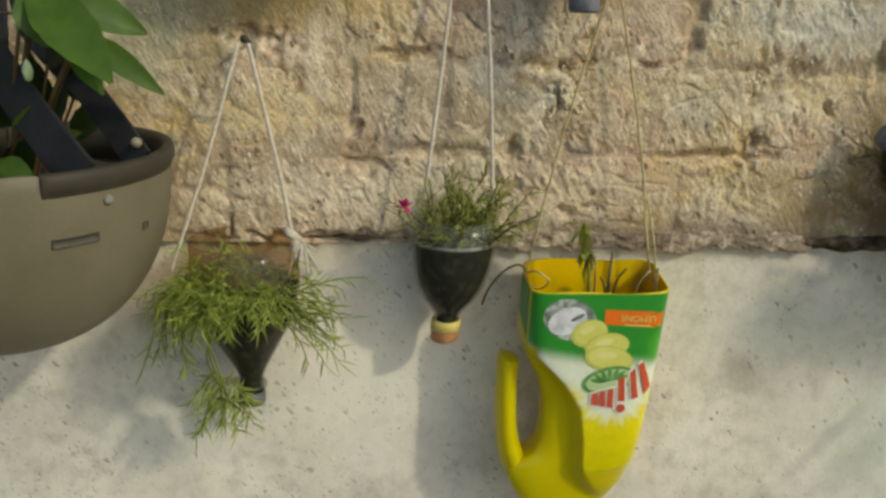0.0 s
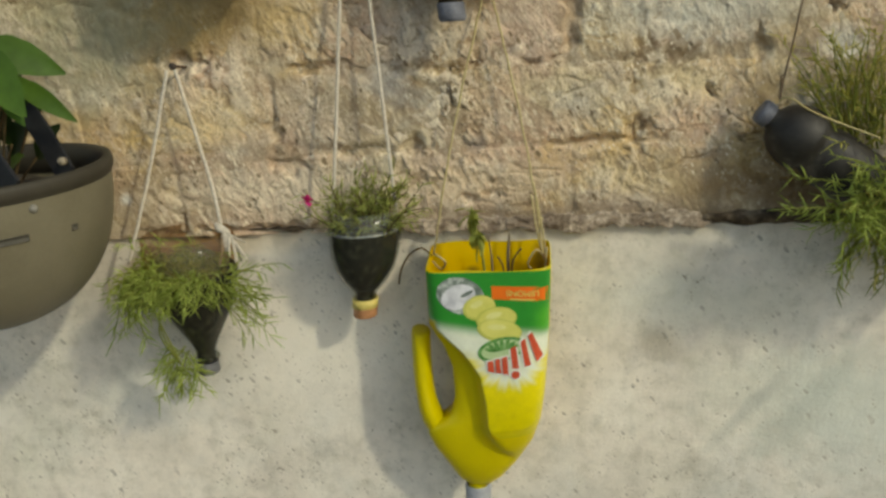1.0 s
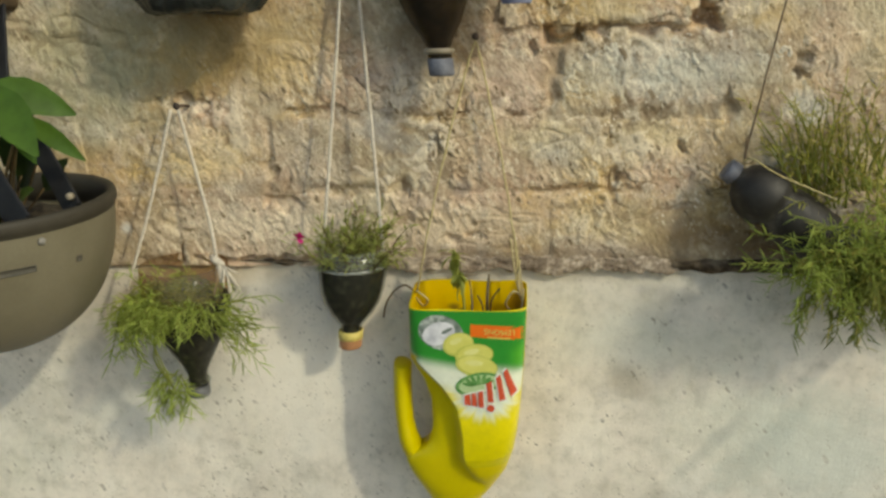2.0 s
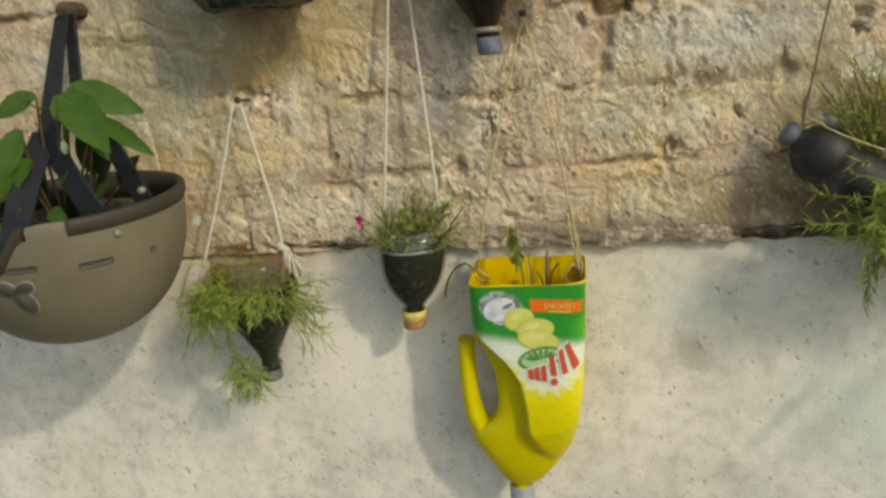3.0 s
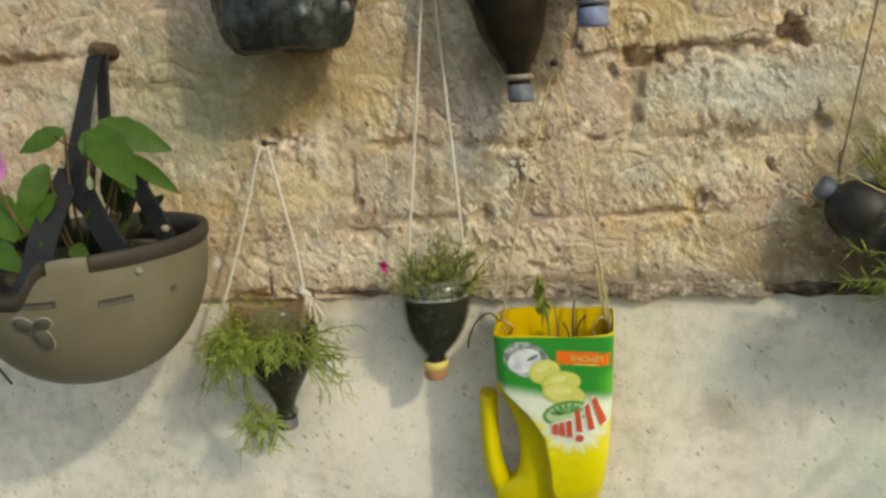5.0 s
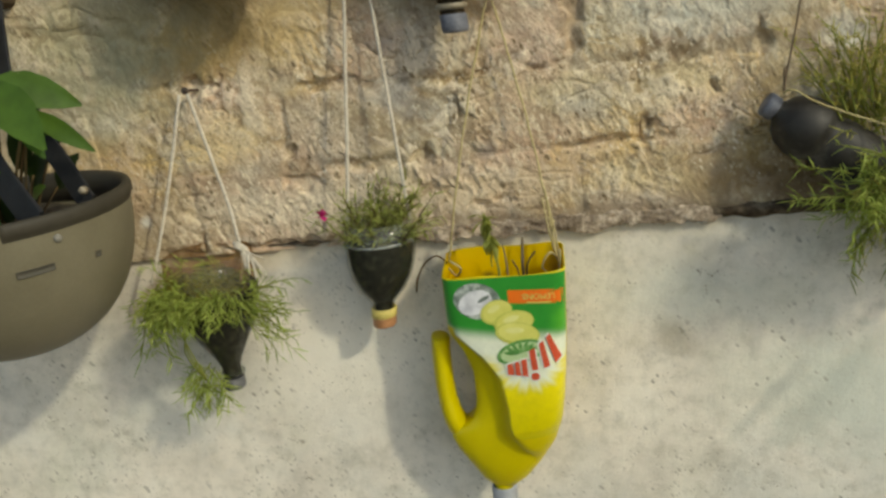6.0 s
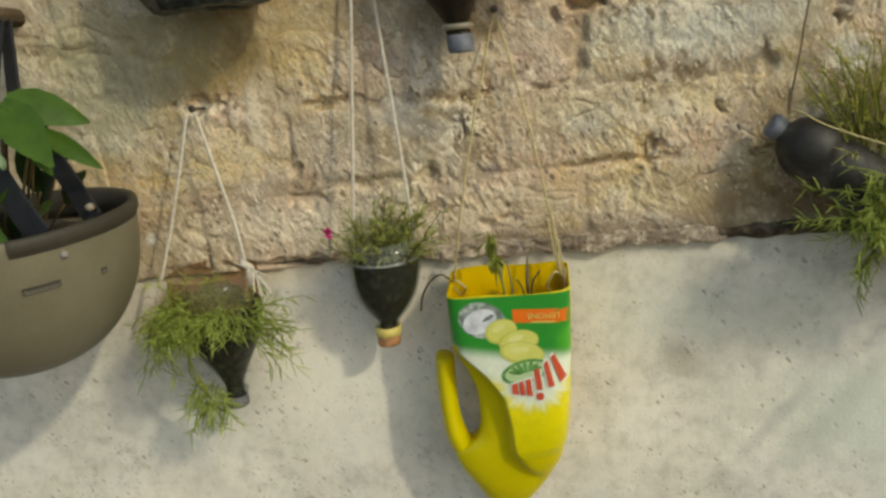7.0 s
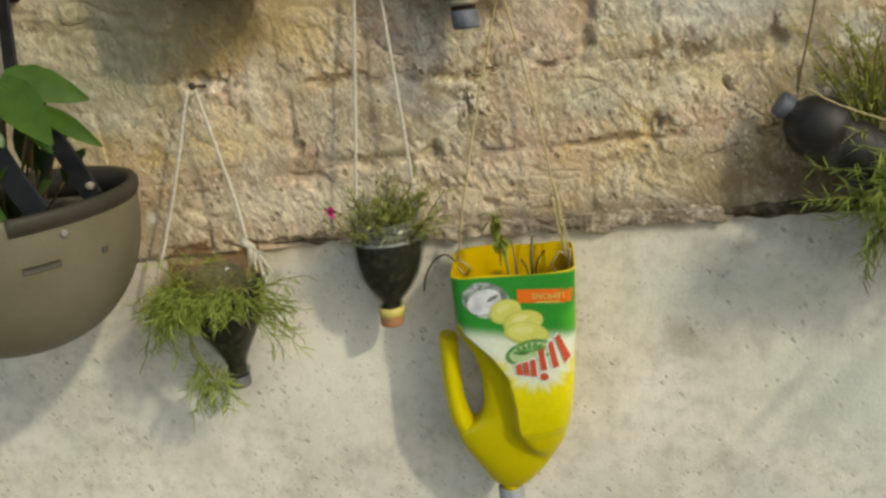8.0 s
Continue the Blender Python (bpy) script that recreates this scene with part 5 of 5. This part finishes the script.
def jug_front(x, z, inset=0.0):
    """How far out the bottle's face stands at a place of its outline."""
    x0, x1 = between(LEFT, z) + inset, between(RIGHT, z) - inset
    t = 2 * (min(max(x, x0), x1) - x0) / (x1 - x0) - 1
    power = between(BOXY, z)
    round_off = (1 - abs(t) ** power) ** 0.5 if abs(t) < 1 else 0.0
    y0, y1 = between(BACK, z), between(FRONT, z) + inset
    middle = 0.5 * (y0 + y1)
    side = between(SHARP, z)
    y = middle + (y1 - middle) * (side + (1 - side) * round_off)
    if z < 1.225:
        y += 0.017 * smooth_step((between(CREASE, z) - x) / 0.014 + 0.5) * smooth_step((1.222 - z) / 0.03) * smooth_step((z - 0.975) / 0.10) * round_off
    return y


def jug_section(z, inset=0.0, front=40, back=20):
    x0, x1 = between(LEFT, z) + inset, between(RIGHT, z) - inset
    y0, y1 = between(BACK, z) - inset, between(FRONT, z) + inset
    middle = 0.5 * (y0 + y1)
    out = []
    for k in range(front):
        t = -math.cos(math.pi * k / front)
        x = x0 + (x1 - x0) * (t + 1) / 2
        out.append((x, jug_front(x, z, inset), z))
    for k in range(back):
        t = math.cos(math.pi * k / back)
        out.append((x0 + (x1 - x0) * (t + 1) / 2, middle + (y0 - middle) * (between(SHARP, z) + (1 - between(SHARP, z)) * (1 - min(1, abs(t)) ** between(BOXY, z)) ** 0.5), z))
    return out


def loft(sections, cap_end=False):
    n = len(sections[0])
    points = [p for s in sections for p in s]
    faces = [(a * n + k, a * n + (k + 1) % n, (a + 1) * n + (k + 1) % n, (a + 1) * n + k) for a in range(len(sections) - 1) for k in range(n)]
    if cap_end:
        faces.append(tuple(range((len(sections) - 1) * n, len(sections) * n)))
    return points, faces


jug = thing("washing_up_bottle", (0.36, -0.06, 0.962), "yellow upturned washing-up liquid bottle with handle, cut open as planter", "bottle")
levels = [1.279 - 0.006 * k for k in range(53)] + [0.9625]


def cut_rim(s, k):
    """The cut edge: lower at the front, with a slight wave."""
    return [(x, y, z + (0.0012 * math.sin(60 * x) + 0.002 + 0.17 * (y + 0.065) if k == 0 else 0)) for x, y, z in s]


outer = [cut_rim(jug_section(z), n) for n, z in enumerate(levels)]
inner = [cut_rim(jug_section(z, 0.0014), n) for n, z in enumerate(levels[:28])]
body = part("body", loft(inner[:1] + outer, True), YELLOW, jug)
part("inner_wall", loft(inner[::-1]), INNER_YELLOW, jug, "inside wall, bounced light put into its deeper yellow")
handle_keys = [(0.2815, -0.060, 1.184), (0.2800, -0.060, 1.174), (0.2795, -0.061, 1.140), (0.2810, -0.062, 1.105), (0.2855, -0.062, 1.075), (0.294, -0.057, 1.050), (0.310, -0.050, 1.030), (0.325, -0.046, 1.015)]
path = curve_through(handle_keys, 8)
points, faces = tube(path, [0.006, 0.0105] + [0.0122] * 24 + [0.0122 + 0.0002 * k for k in range(len(path) - 26)], 16)
part("handle", ([(x, -0.061 + (y + 0.061) * 1.55, z) for x, y, z in points], faces), YELLOW, jug, "yellow prong of the cut handle")
part("neck", lathe([(0.013, 0.004), (0.0125, -0.004), (0.0125, -0.018)], (0.343, -0.057, 0.962), 24), YELLOW, jug)
part("cap", lathe([(0.0150, -0.002), (0.0175, -0.004), (0.0172, -0.036), (0.0150, -0.040), (0.0001, -0.040)], (0.343, -0.057, 0.962), 28), CAP_PALE, jug, "pale grey screw cap")


def label_material():
    """Printed label: green above, white in the middle, running out into the yellow of the bottle."""
    m, tree, bsdf = nodes_of("printed_label", 0.3, 0.5)
    paint = tree.nodes.new("ShaderNodeAttribute")
    paint.attribute_name = "print"
    tone = ramp(tree, grain(tree, 120, 3), [(0.3, (0.93, 0.93, 0.93)), (0.7, (1.04, 1.04, 1.04))])
    tree.links.new(mix(tree, 1.0, paint.outputs["Color"], tone, "MULTIPLY"), bsdf.inputs["Base Color"])
    return m


def blend(a, b, t):
    t = smooth_step(t)
    return tuple(p + (q - p) * t for p, q in zip(a, b))


def label_colour(x, z):
    """The print's colour: green band, white field round the fruit, white burst under the mark, yellow below."""
    green, white, yellow = (0.03, 0.27, 0.03), (0.80, 0.83, 0.66), (0.80, 0.68, 0.01)
    lower = 1.198 + 0.16 * max(0.0, 0.36 - x) - 0.10 * max(0.0, x - 0.40)
    colour = blend(white, green, (z - lower) / 0.020 + 0.5)
    if x > 0.415:
        colour = blend(colour, (0.10, 0.42, 0.03), (x - 0.415) / 0.03 * smooth_step((z - 1.185) / 0.02) * smooth_step((1.245 - z) / 0.03))
    a = math.atan2(z - 1.162, x - 0.392)
    reach = math.hypot((x - 0.392) / 1.15, z - 1.162)
    limit = 0.034 + 0.003 * math.sin(13 * a) + 0.002 * math.sin(29 * a + 1)
    yellow = blend(yellow, (0.64, 0.55, 0.004), (1.13 - z) / 0.06)
    if z < 1.20:
        colour = blend(colour, yellow, ((reach - limit) / 0.022 + 0.5) * smooth_step((1.182 - z) / 0.03))
    return colour


nx, nz = 90, 110
points, faces, colours = [], [], []
for j in range(nz + 1):
    z = 1.052 + (1.2735 - 1.052) * j / nz
    x0, x1 = max(between(LEFT, z) + 0.0012, between(CREASE, z) + 0.004 + 0.012 * max(0.0, (1.064 - z) / 0.012) ** 2 if z < 1.21 else 0), between(RIGHT, z) - 0.0012
    for i in range(nx + 1):
        x = x0 + (x1 - x0) * i / nx
        points.append((x, jug_front(x, z) - 0.0007, z))
        colours.append(label_colour(x, z))
faces = [(j * (nx + 1) + i, j * (nx + 1) + i + 1, (j + 1) * (nx + 1) + i + 1, (j + 1) * (nx + 1) + i) for j in range(nz) for i in range(nx)]
label = part("label", (points, faces), label_material(), jug, "printed green and white label, upside down")
layer = label.data.color_attributes.new("print", "FLOAT_COLOR", "POINT")
layer.data.foreach_set("color", [c for row in colours for c in (*row, 1.0)])
points, faces, colours = [], [], []
for j in range(21):
    z = 1.206 + (1.2735 - 1.206) * j / 20
    x0 = between(LEFT, z)
    for i in range(13):
        t = i / 12
        y = jug_front(x0 + 0.0012, z) - 0.0007 + 0.058 * t
        points.append((x0 + 0.0012 - 0.0019 * smooth_step(t * 5), y, z + 0.002 * t))
        colours.append(blend((0.80, 0.68, 0.01), (0.03, 0.27, 0.03), (z - 1.214 - 0.016 * t) / 0.006 + 0.5))
side_label = part("side_label", (points, [(j * 13 + i, j * 13 + 13 + i, j * 13 + 14 + i, j * 13 + i + 1) for j in range(20) for i in range(12)]), label.data.materials[0], jug, "green label running round the side")
layer = side_label.data.color_attributes.new("print", "FLOAT_COLOR", "POINT")
layer.data.foreach_set("color", [c for row in colours for c in (*row, 1.0)])


def printed(name, ring, material, lift, text=""):
    """A flat printed shape that follows the label."""
    ring = list(ring)
    lift = 0.0007 + 0.55 * (lift - 0.0007)
    ring = [(x, z + 0.005) for x, z in ring]
    cx, cz = sum(p[0] for p in ring) / len(ring), sum(p[1] for p in ring) / len(ring)
    n = len(ring)
    pts = [(cx, jug_front(cx, cz) - lift, cz)]
    rings = (0.3, 0.55, 0.75, 0.88, 1.0)
    for f in rings:
        for x, z in ring:
            u, v = cx + (x - cx) * f, cz + (z - cz) * f
            pts.append((u, jug_front(u, v) - lift, v))
    fs = [(0, 1 + k, 1 + (k + 1) % n) for k in range(n)]
    for r in range(len(rings) - 1):
        fs += [(1 + r * n + k, 1 + (r + 1) * n + k, 1 + (r + 1) * n + (k + 1) % n, 1 + r * n + (k + 1) % n) for k in range(n)]
    return part(name, (pts, fs), material, label, text)


def oval(x, z, a, b, turn=0.0, n=28):
    c, s = math.cos(radians(turn)), math.sin(radians(turn))
    return [(x + c * a * math.cos(t) - s * b * math.sin(t), z + s * a * math.cos(t) + c * b * math.sin(t)) for t in (2 * math.pi * k / n for k in range(n))]


def quad(points, n=6):
    out = []
    for (x, z), (u, v) in zip(points, points[1:] + points[:1]):
        out += [(x + (u - x) * k / n, z + (v - z) * k / n) for k in range(n)]
    return out


printed("banner", quad([(0.3745, 1.2515), (0.4405, 1.2485), (0.4405, 1.2300), (0.3745, 1.2350)]), ORANGE_PRINT, 0.0011, "orange banner")
printed("swirl", oval(0.337, 1.240, 0.029, 0.023, -15), GREY_PRINT, 0.0010, "silvery white swirl")
printed("swirl_core", oval(0.3345, 1.2385, 0.0215, 0.0150, 22), SILVER_PRINT, 0.0013, "white swirl")
printed("swirl_eye", oval(0.345, 1.2425, 0.0085, 0.0022, 28), GREY_PRINT, 0.0016, "dark streak of the swirl")
for x, z, a, b, turn, lift in ((0.359, 1.2245, 0.0200, 0.0155, 18, 0.0014), (0.379, 1.2105, 0.0245, 0.0150, 8, 0.0018), (0.382, 1.1955, 0.0270, 0.0150, -10, 0.0022)):
    printed("lemon_edge", oval(x, z, a, b, turn), LEMON_EDGE, lift, "olive-yellow edge")
    printed("lemon", oval(x + 0.001, z + 0.0012, a * 0.90, b * 0.84, turn), LEMON_PRINT, lift + 0.0002, "yellow-green lemon")
    printed("lemon_shine", oval(x - 0.003, z + 0.0045, a * 0.42, b * 0.26, turn + 8), LEMON_PALE, lift + 0.0004, "pale shine printed on the lemon")
printed("lime_slice", oval(0.384, 1.171, 0.030, 0.0155, 14), LIME_PRINT, 0.0026, "green lime slice")
printed("lime_heart", oval(0.384, 1.171, 0.0255, 0.0118, 14), LIME_FLESH, 0.0029, "pale flesh")
for k in range(7):
    a = radians(12 + 180 * k / 7)
    u, v = 0.023 * math.cos(a), 0.0105 * math.sin(a)
    printed("lime_segment", oval(0.384 + 0.58 * u, 1.171 + 0.58 * v + 0.1 * u, 0.0078, 0.0024, 14 + 180 * k / 7), LIME_PRINT, 0.0032)
# the red mark, drawn as bars with a white edge
MARKS = [[(0.366, 1.155), (0.373, 1.157), (0.374, 1.141), (0.366, 1.142)], [(0.3755, 1.158), (0.381, 1.159), (0.382, 1.1395), (0.3757, 1.1405)], [(0.3835, 1.160), (0.390, 1.162), (0.391, 1.138), (0.384, 1.139)],
         [(0.394, 1.172), (0.401, 1.176), (0.4035, 1.146), (0.396, 1.146)],
         [(0.4065, 1.180), (0.412, 1.185), (0.4185, 1.150), (0.411, 1.148)], [(0.4155, 1.188), (0.4205, 1.193), (0.4335, 1.160), (0.4255, 1.153)]]
for ring in MARKS:
    cx, cz = sum(p[0] for p in ring) / 4, sum(p[1] for p in ring) / 4
    printed("mark_edge", quad([(x + 0.0018 * (1 if x > cx else -1), z + 0.0018 * (1 if z > cz else -1)) for x, z in ring]), WHITE_PRINT, 0.0030)
    printed("mark", quad(ring), RED_PRINT, 0.0038, "red bar of the mark")
printed("mark_edge", oval(0.3995, 1.1375, 0.0068, 0.0068), WHITE_PRINT, 0.0030)
printed("mark", oval(0.3995, 1.1375, 0.0051, 0.0051), RED_PRINT, 0.0038, "red dot of the mark")

# the word on the banner stands upside down, as the bottle does
font = bpy.data.curves.new("word", "FONT")
font.body, font.size, font.align_x, font.align_y = "LEMONS", 0.0102, "CENTER", "CENTER"
scratch = bpy.data.objects.new("word", font)
scene.collection.objects.link(scratch)
flat = bpy.data.meshes.new_from_object(scratch.evaluated_get(bpy.context.evaluated_depsgraph_get()))
bpy.data.objects.remove(scratch)
points = []
for v in flat.vertices:
    x, z = 0.4110 - v.co.x, 1.2470 - v.co.y + 0.04 * v.co.x
    points.append((x, jug_front(x, z) - 0.0019, z))
part("lettering", (points, [tuple(p.vertices) for p in flat.polygons]), LEMON_PRINT, label, "pale yellow word on the banner", smooth=False)
printed("small_print", quad([(0.396, 1.2352), (0.425, 1.2338), (0.425, 1.2322), (0.396, 1.2336)]), LEMON_PRINT, 0.0017, "unreadable small line")

# inside the bottle: soil, a wilted sprig and dry stalks
part("soil", loft([jug_section(1.200, 0.003), [(0.365 + (x - 0.365) * 0.3, -0.065 + (y + 0.065) * 0.3, 1.204) for x, y, z in jug_section(1.200, 0.003)]], True), SOIL, jug, "dry dark soil")
for n, keys in enumerate([[(0.300, -0.035, 1.275), (0.33, -0.03, 1.42), (0.368, -0.022, 1.56), (0.380, -0.016, 1.597)], [(0.437, -0.05, 1.275), (0.418, -0.035, 1.42), (0.39, -0.022, 1.56), (0.380, -0.016, 1.597)]]):
    part("string", tube(cord(keys, 0, 0.0006, n + 40), 0.0013, 7), TWINE, jug, "yellowish twine")
for n, keys in enumerate([[(0.300, -0.035, 1.275), (0.305, -0.07, 1.287), (0.318, -0.075, 1.278), (0.310, -0.055, 1.262), (0.299, -0.04, 1.268)], [(0.437, -0.05, 1.275), (0.428, -0.075, 1.290), (0.418, -0.07, 1.272), (0.424, -0.05, 1.255)],
                          [(0.437, -0.05, 1.275), (0.433, -0.055, 1.30), (0.436, -0.055, 1.325)],
                          [(0.438, -0.050, 1.270), (0.431, -0.058, 1.302), (0.424, -0.048, 1.352)], [(0.440, -0.062, 1.268), (0.4365, -0.060, 1.310), (0.427, -0.046, 1.366)], [(0.439, -0.058, 1.272), (0.441, -0.066, 1.290), (0.438, -0.070, 1.262)]]):
    part("string_end", tube(curve_through(keys, 8), 0.0012, 6), TWINE, jug, "loose end of twine")
nail(0.380, 1.598, 0.014)
rng = random.Random(17)
wilted = thing("wilted_seedling", (0.36, -0.065, 1.203), "wilted green seedling with dry brown stalks", "plant")
main = curve_through([(0.366, -0.065, 1.203), (0.364, -0.068, 1.275), (0.357, -0.07, 1.31), (0.353, -0.072, 1.345)], 6)
part("stem", tube(main, [0.0022 - 0.0012 * k / (len(main) - 1) for k in range(len(main))], 6), STEM_GREEN, wilted)
for k in range(26):
    t = rng.uniform(0.5, 1.0)
    at = main[int(t * (len(main) - 1))]
    part("leaf", broad_leaf(at, (rng.uniform(-0.8, 0.8), rng.uniform(-0.8, 0.4), rng.uniform(-1.1, 0.35)), rng.uniform(0.014, 0.027), rng.uniform(0.008, 0.013), rng, 0.4), DULL_GREEN, wilted)
for keys in ([(0.385, -0.05, 1.203), (0.388, -0.05, 1.255), (0.381, -0.052, 1.276)], [(0.40, -0.05, 1.203), (0.398, -0.05, 1.262), (0.41, -0.05, 1.285)],
             [(0.350, -0.06, 1.203), (0.352, -0.06, 1.25), (0.362, -0.06, 1.26)], [(0.299, -0.05, 1.278), (0.288, -0.055, 1.290), (0.272, -0.05, 1.281), (0.258, -0.04, 1.258), (0.252, -0.03, 1.235)]):
    part("stalk", tube(curve_through(keys, 8), 0.0013, 6), STEM_BROWN, wilted, "dry brown stalk")
for keys, thick in (([(0.396, -0.045, 1.203), (0.393, -0.044, 1.262), (0.396, -0.040, 1.302)], 0.0026), ([(0.372, -0.055, 1.203), (0.374, -0.056, 1.265), (0.371, -0.056, 1.300)], 0.0016)):
    path = curve_through(keys, 6)
    part("stalk", tube(path, [thick * (1 - 0.45 * k / (len(path) - 1)) for k in range(len(path))], 7), STEM_GREY, wilted, "withered grey stalk")

# ---- bottle lying on its side with a sprawling needle-leaved plant ----
lying = thing("bottle_planter", (0.75, -0.075, 1.40), "dark bottle lying on its side, hung from a wire", "planter", "bottle planters")
axis = Vector((0.79, -0.06, -0.59)).normalized()
upward = axis.cross(Vector((0, 1, 0))).normalized() * -1
sideways = axis.cross(upward)
start = Vector((0.687, -0.042, 1.441))
rows = [(0.0001, 0.0), (0.013, 0.0), (0.0145, 0.002), (0.0145, 0.014), (0.012, 0.015), (0.0135, 0.019), (0.0235, 0.025), (0.0321, 0.036), (0.0362, 0.050), (0.0369, 0.062), (0.0358, 0.067), (0.0305, 0.073), (0.0299, 0.079), (0.0337, 0.089), (0.0348, 0.10), (0.0348, 0.145), (0.0315, 0.151), (0.0315, 0.156), (0.0348, 0.162), (0.0348, 0.205), (0.0288, 0.222), (0.0001, 0.225)]


def lying_shape(rows):
    points, faces = [], []
    for r, d in rows:
        for k in range(32):
            a = 2 * math.pi * k / 32
            points.append(start + axis * d + r * (math.cos(a) * upward + math.sin(a) * sideways))
    for n in range(len(rows) - 1):
        for k in range(32):
            a, b = n * 32 + k, n * 32 + (k + 1) % 32
            faces.append((a, b, b + 32, a + 32))
    return points, faces


part("bottle", lying_shape(rows[4:]), DUSTY, lying, "dusty dark bottle")
part("cap", lying_shape(rows[:5]), CAP_GREY, lying, "grimy grey-blue cap")
for n, keys in enumerate([[(0.752, -0.02, 1.70), (0.748, -0.03, 1.66), (0.710, -0.05, 1.48), (0.703, -0.06, 1.452)], [(0.703, -0.06, 1.452), (0.712, -0.066, 1.456), (0.745, -0.066, 1.436), (0.81, -0.072, 1.408)]]):
    part("wire", tube(cord(keys, 0, 0.0004, n + 60), 0.0012, 6), WIRE if n == 0 else TWINE, lying, "thin rusty wire" if n == 0 else "straw-coloured tie")
part("wire_twist", tube([Vector((0.706 + 0.0022 * math.cos(t * 1.9), -0.052 + 0.0022 * math.sin(t * 1.9), 1.480 - 0.0012 * t)) for t in range(22)], 0.001, 5), WIRE, lying, "twisted wire end")
nail(0.752, 1.70, 0.03)
rng = random.Random(51)
tops, top_leaves = needle_plant(rng, lambda r: (r.uniform(0.78, 1.06), -0.042 + r.uniform(-0.025, 0.02), 1.395 + r.uniform(-0.06, 0.03)), lambda r: (r.uniform(-0.9, 0.9), r.uniform(-0.45, 0.3), r.uniform(0.1, 0.9)), 54, 0.100, 0.016, 0.0021, 0.14, 18, 0.3)


def hanging_root(r):
    x = r.uniform(0.815, 1.08)
    return (x, -0.065 + r.uniform(-0.03, 0.03), 1.335 + 0.30 * max(0.0, x - 0.87) + r.uniform(-0.045, 0.04))


falls, fall_leaves = needle_plant(rng, hanging_root, lambda r: (r.uniform(-0.5, 0.5), r.uniform(-0.7, 0.1), r.uniform(-0.4, 0.1)), 260, 0.085, 0.019, 0.0027, 0.22, 18, 0.1)
front, front_leaves = needle_plant(rng, lambda r: (r.uniform(0.768, 0.87), -0.092 + r.uniform(-0.012, 0.012), 1.358 + r.uniform(-0.05, 0.02)), lambda r: (r.uniform(-1.0, 0.1), r.uniform(-0.6, -0.2), r.uniform(-0.2, 0.55)), 58, 0.092, 0.021, 0.0022, 0.04, 12, 0.0)
wisps, wisp_leaves = needle_plant(rng, lambda r: (r.uniform(0.765, 0.87), -0.045 + r.uniform(-0.02, 0.02), 1.42 + r.uniform(-0.03, 0.02)), lambda r: (r.uniform(-0.7, 0.2), r.uniform(-0.3, 0.2), r.uniform(0.6, 1.2)), 60, 0.12, 0.016, 0.0018, 0.05, 15, 0.3)
dry, dry_leaves = needle_plant(rng, lambda r: (r.uniform(0.79, 0.87), -0.092 + r.uniform(-0.01, 0.01), 1.325 + r.uniform(-0.03, 0.03)), lambda r: (r.uniform(-0.9, 0.5), r.uniform(-0.6, -0.2), r.uniform(-0.5, 0.3)), 16, 0.080, 0.018, 0.0018, 0.06, 9, 0.0)
sprawl = thing("sprawling_plant", (0.82, -0.09, 1.38), "sprawling green and yellowing needle-leaved plant over the lying bottle", "plant")
tagged(part("stem_tangle", joined(tops, falls, front, wisps, dry), STEM_GREEN, sprawl), kind="stuff")
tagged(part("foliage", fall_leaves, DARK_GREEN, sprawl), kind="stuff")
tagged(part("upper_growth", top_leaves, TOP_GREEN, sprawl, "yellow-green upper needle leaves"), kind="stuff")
tagged(part("yellowing_growth", joined(wisp_leaves, dry_leaves), OLIVE_GREEN, sprawl, "olive yellowing needle leaves"), kind="stuff")
tagged(part("fresh_growth", front_leaves, MOSS_GREEN, sprawl, "fresh bright green growth"), kind="stuff")
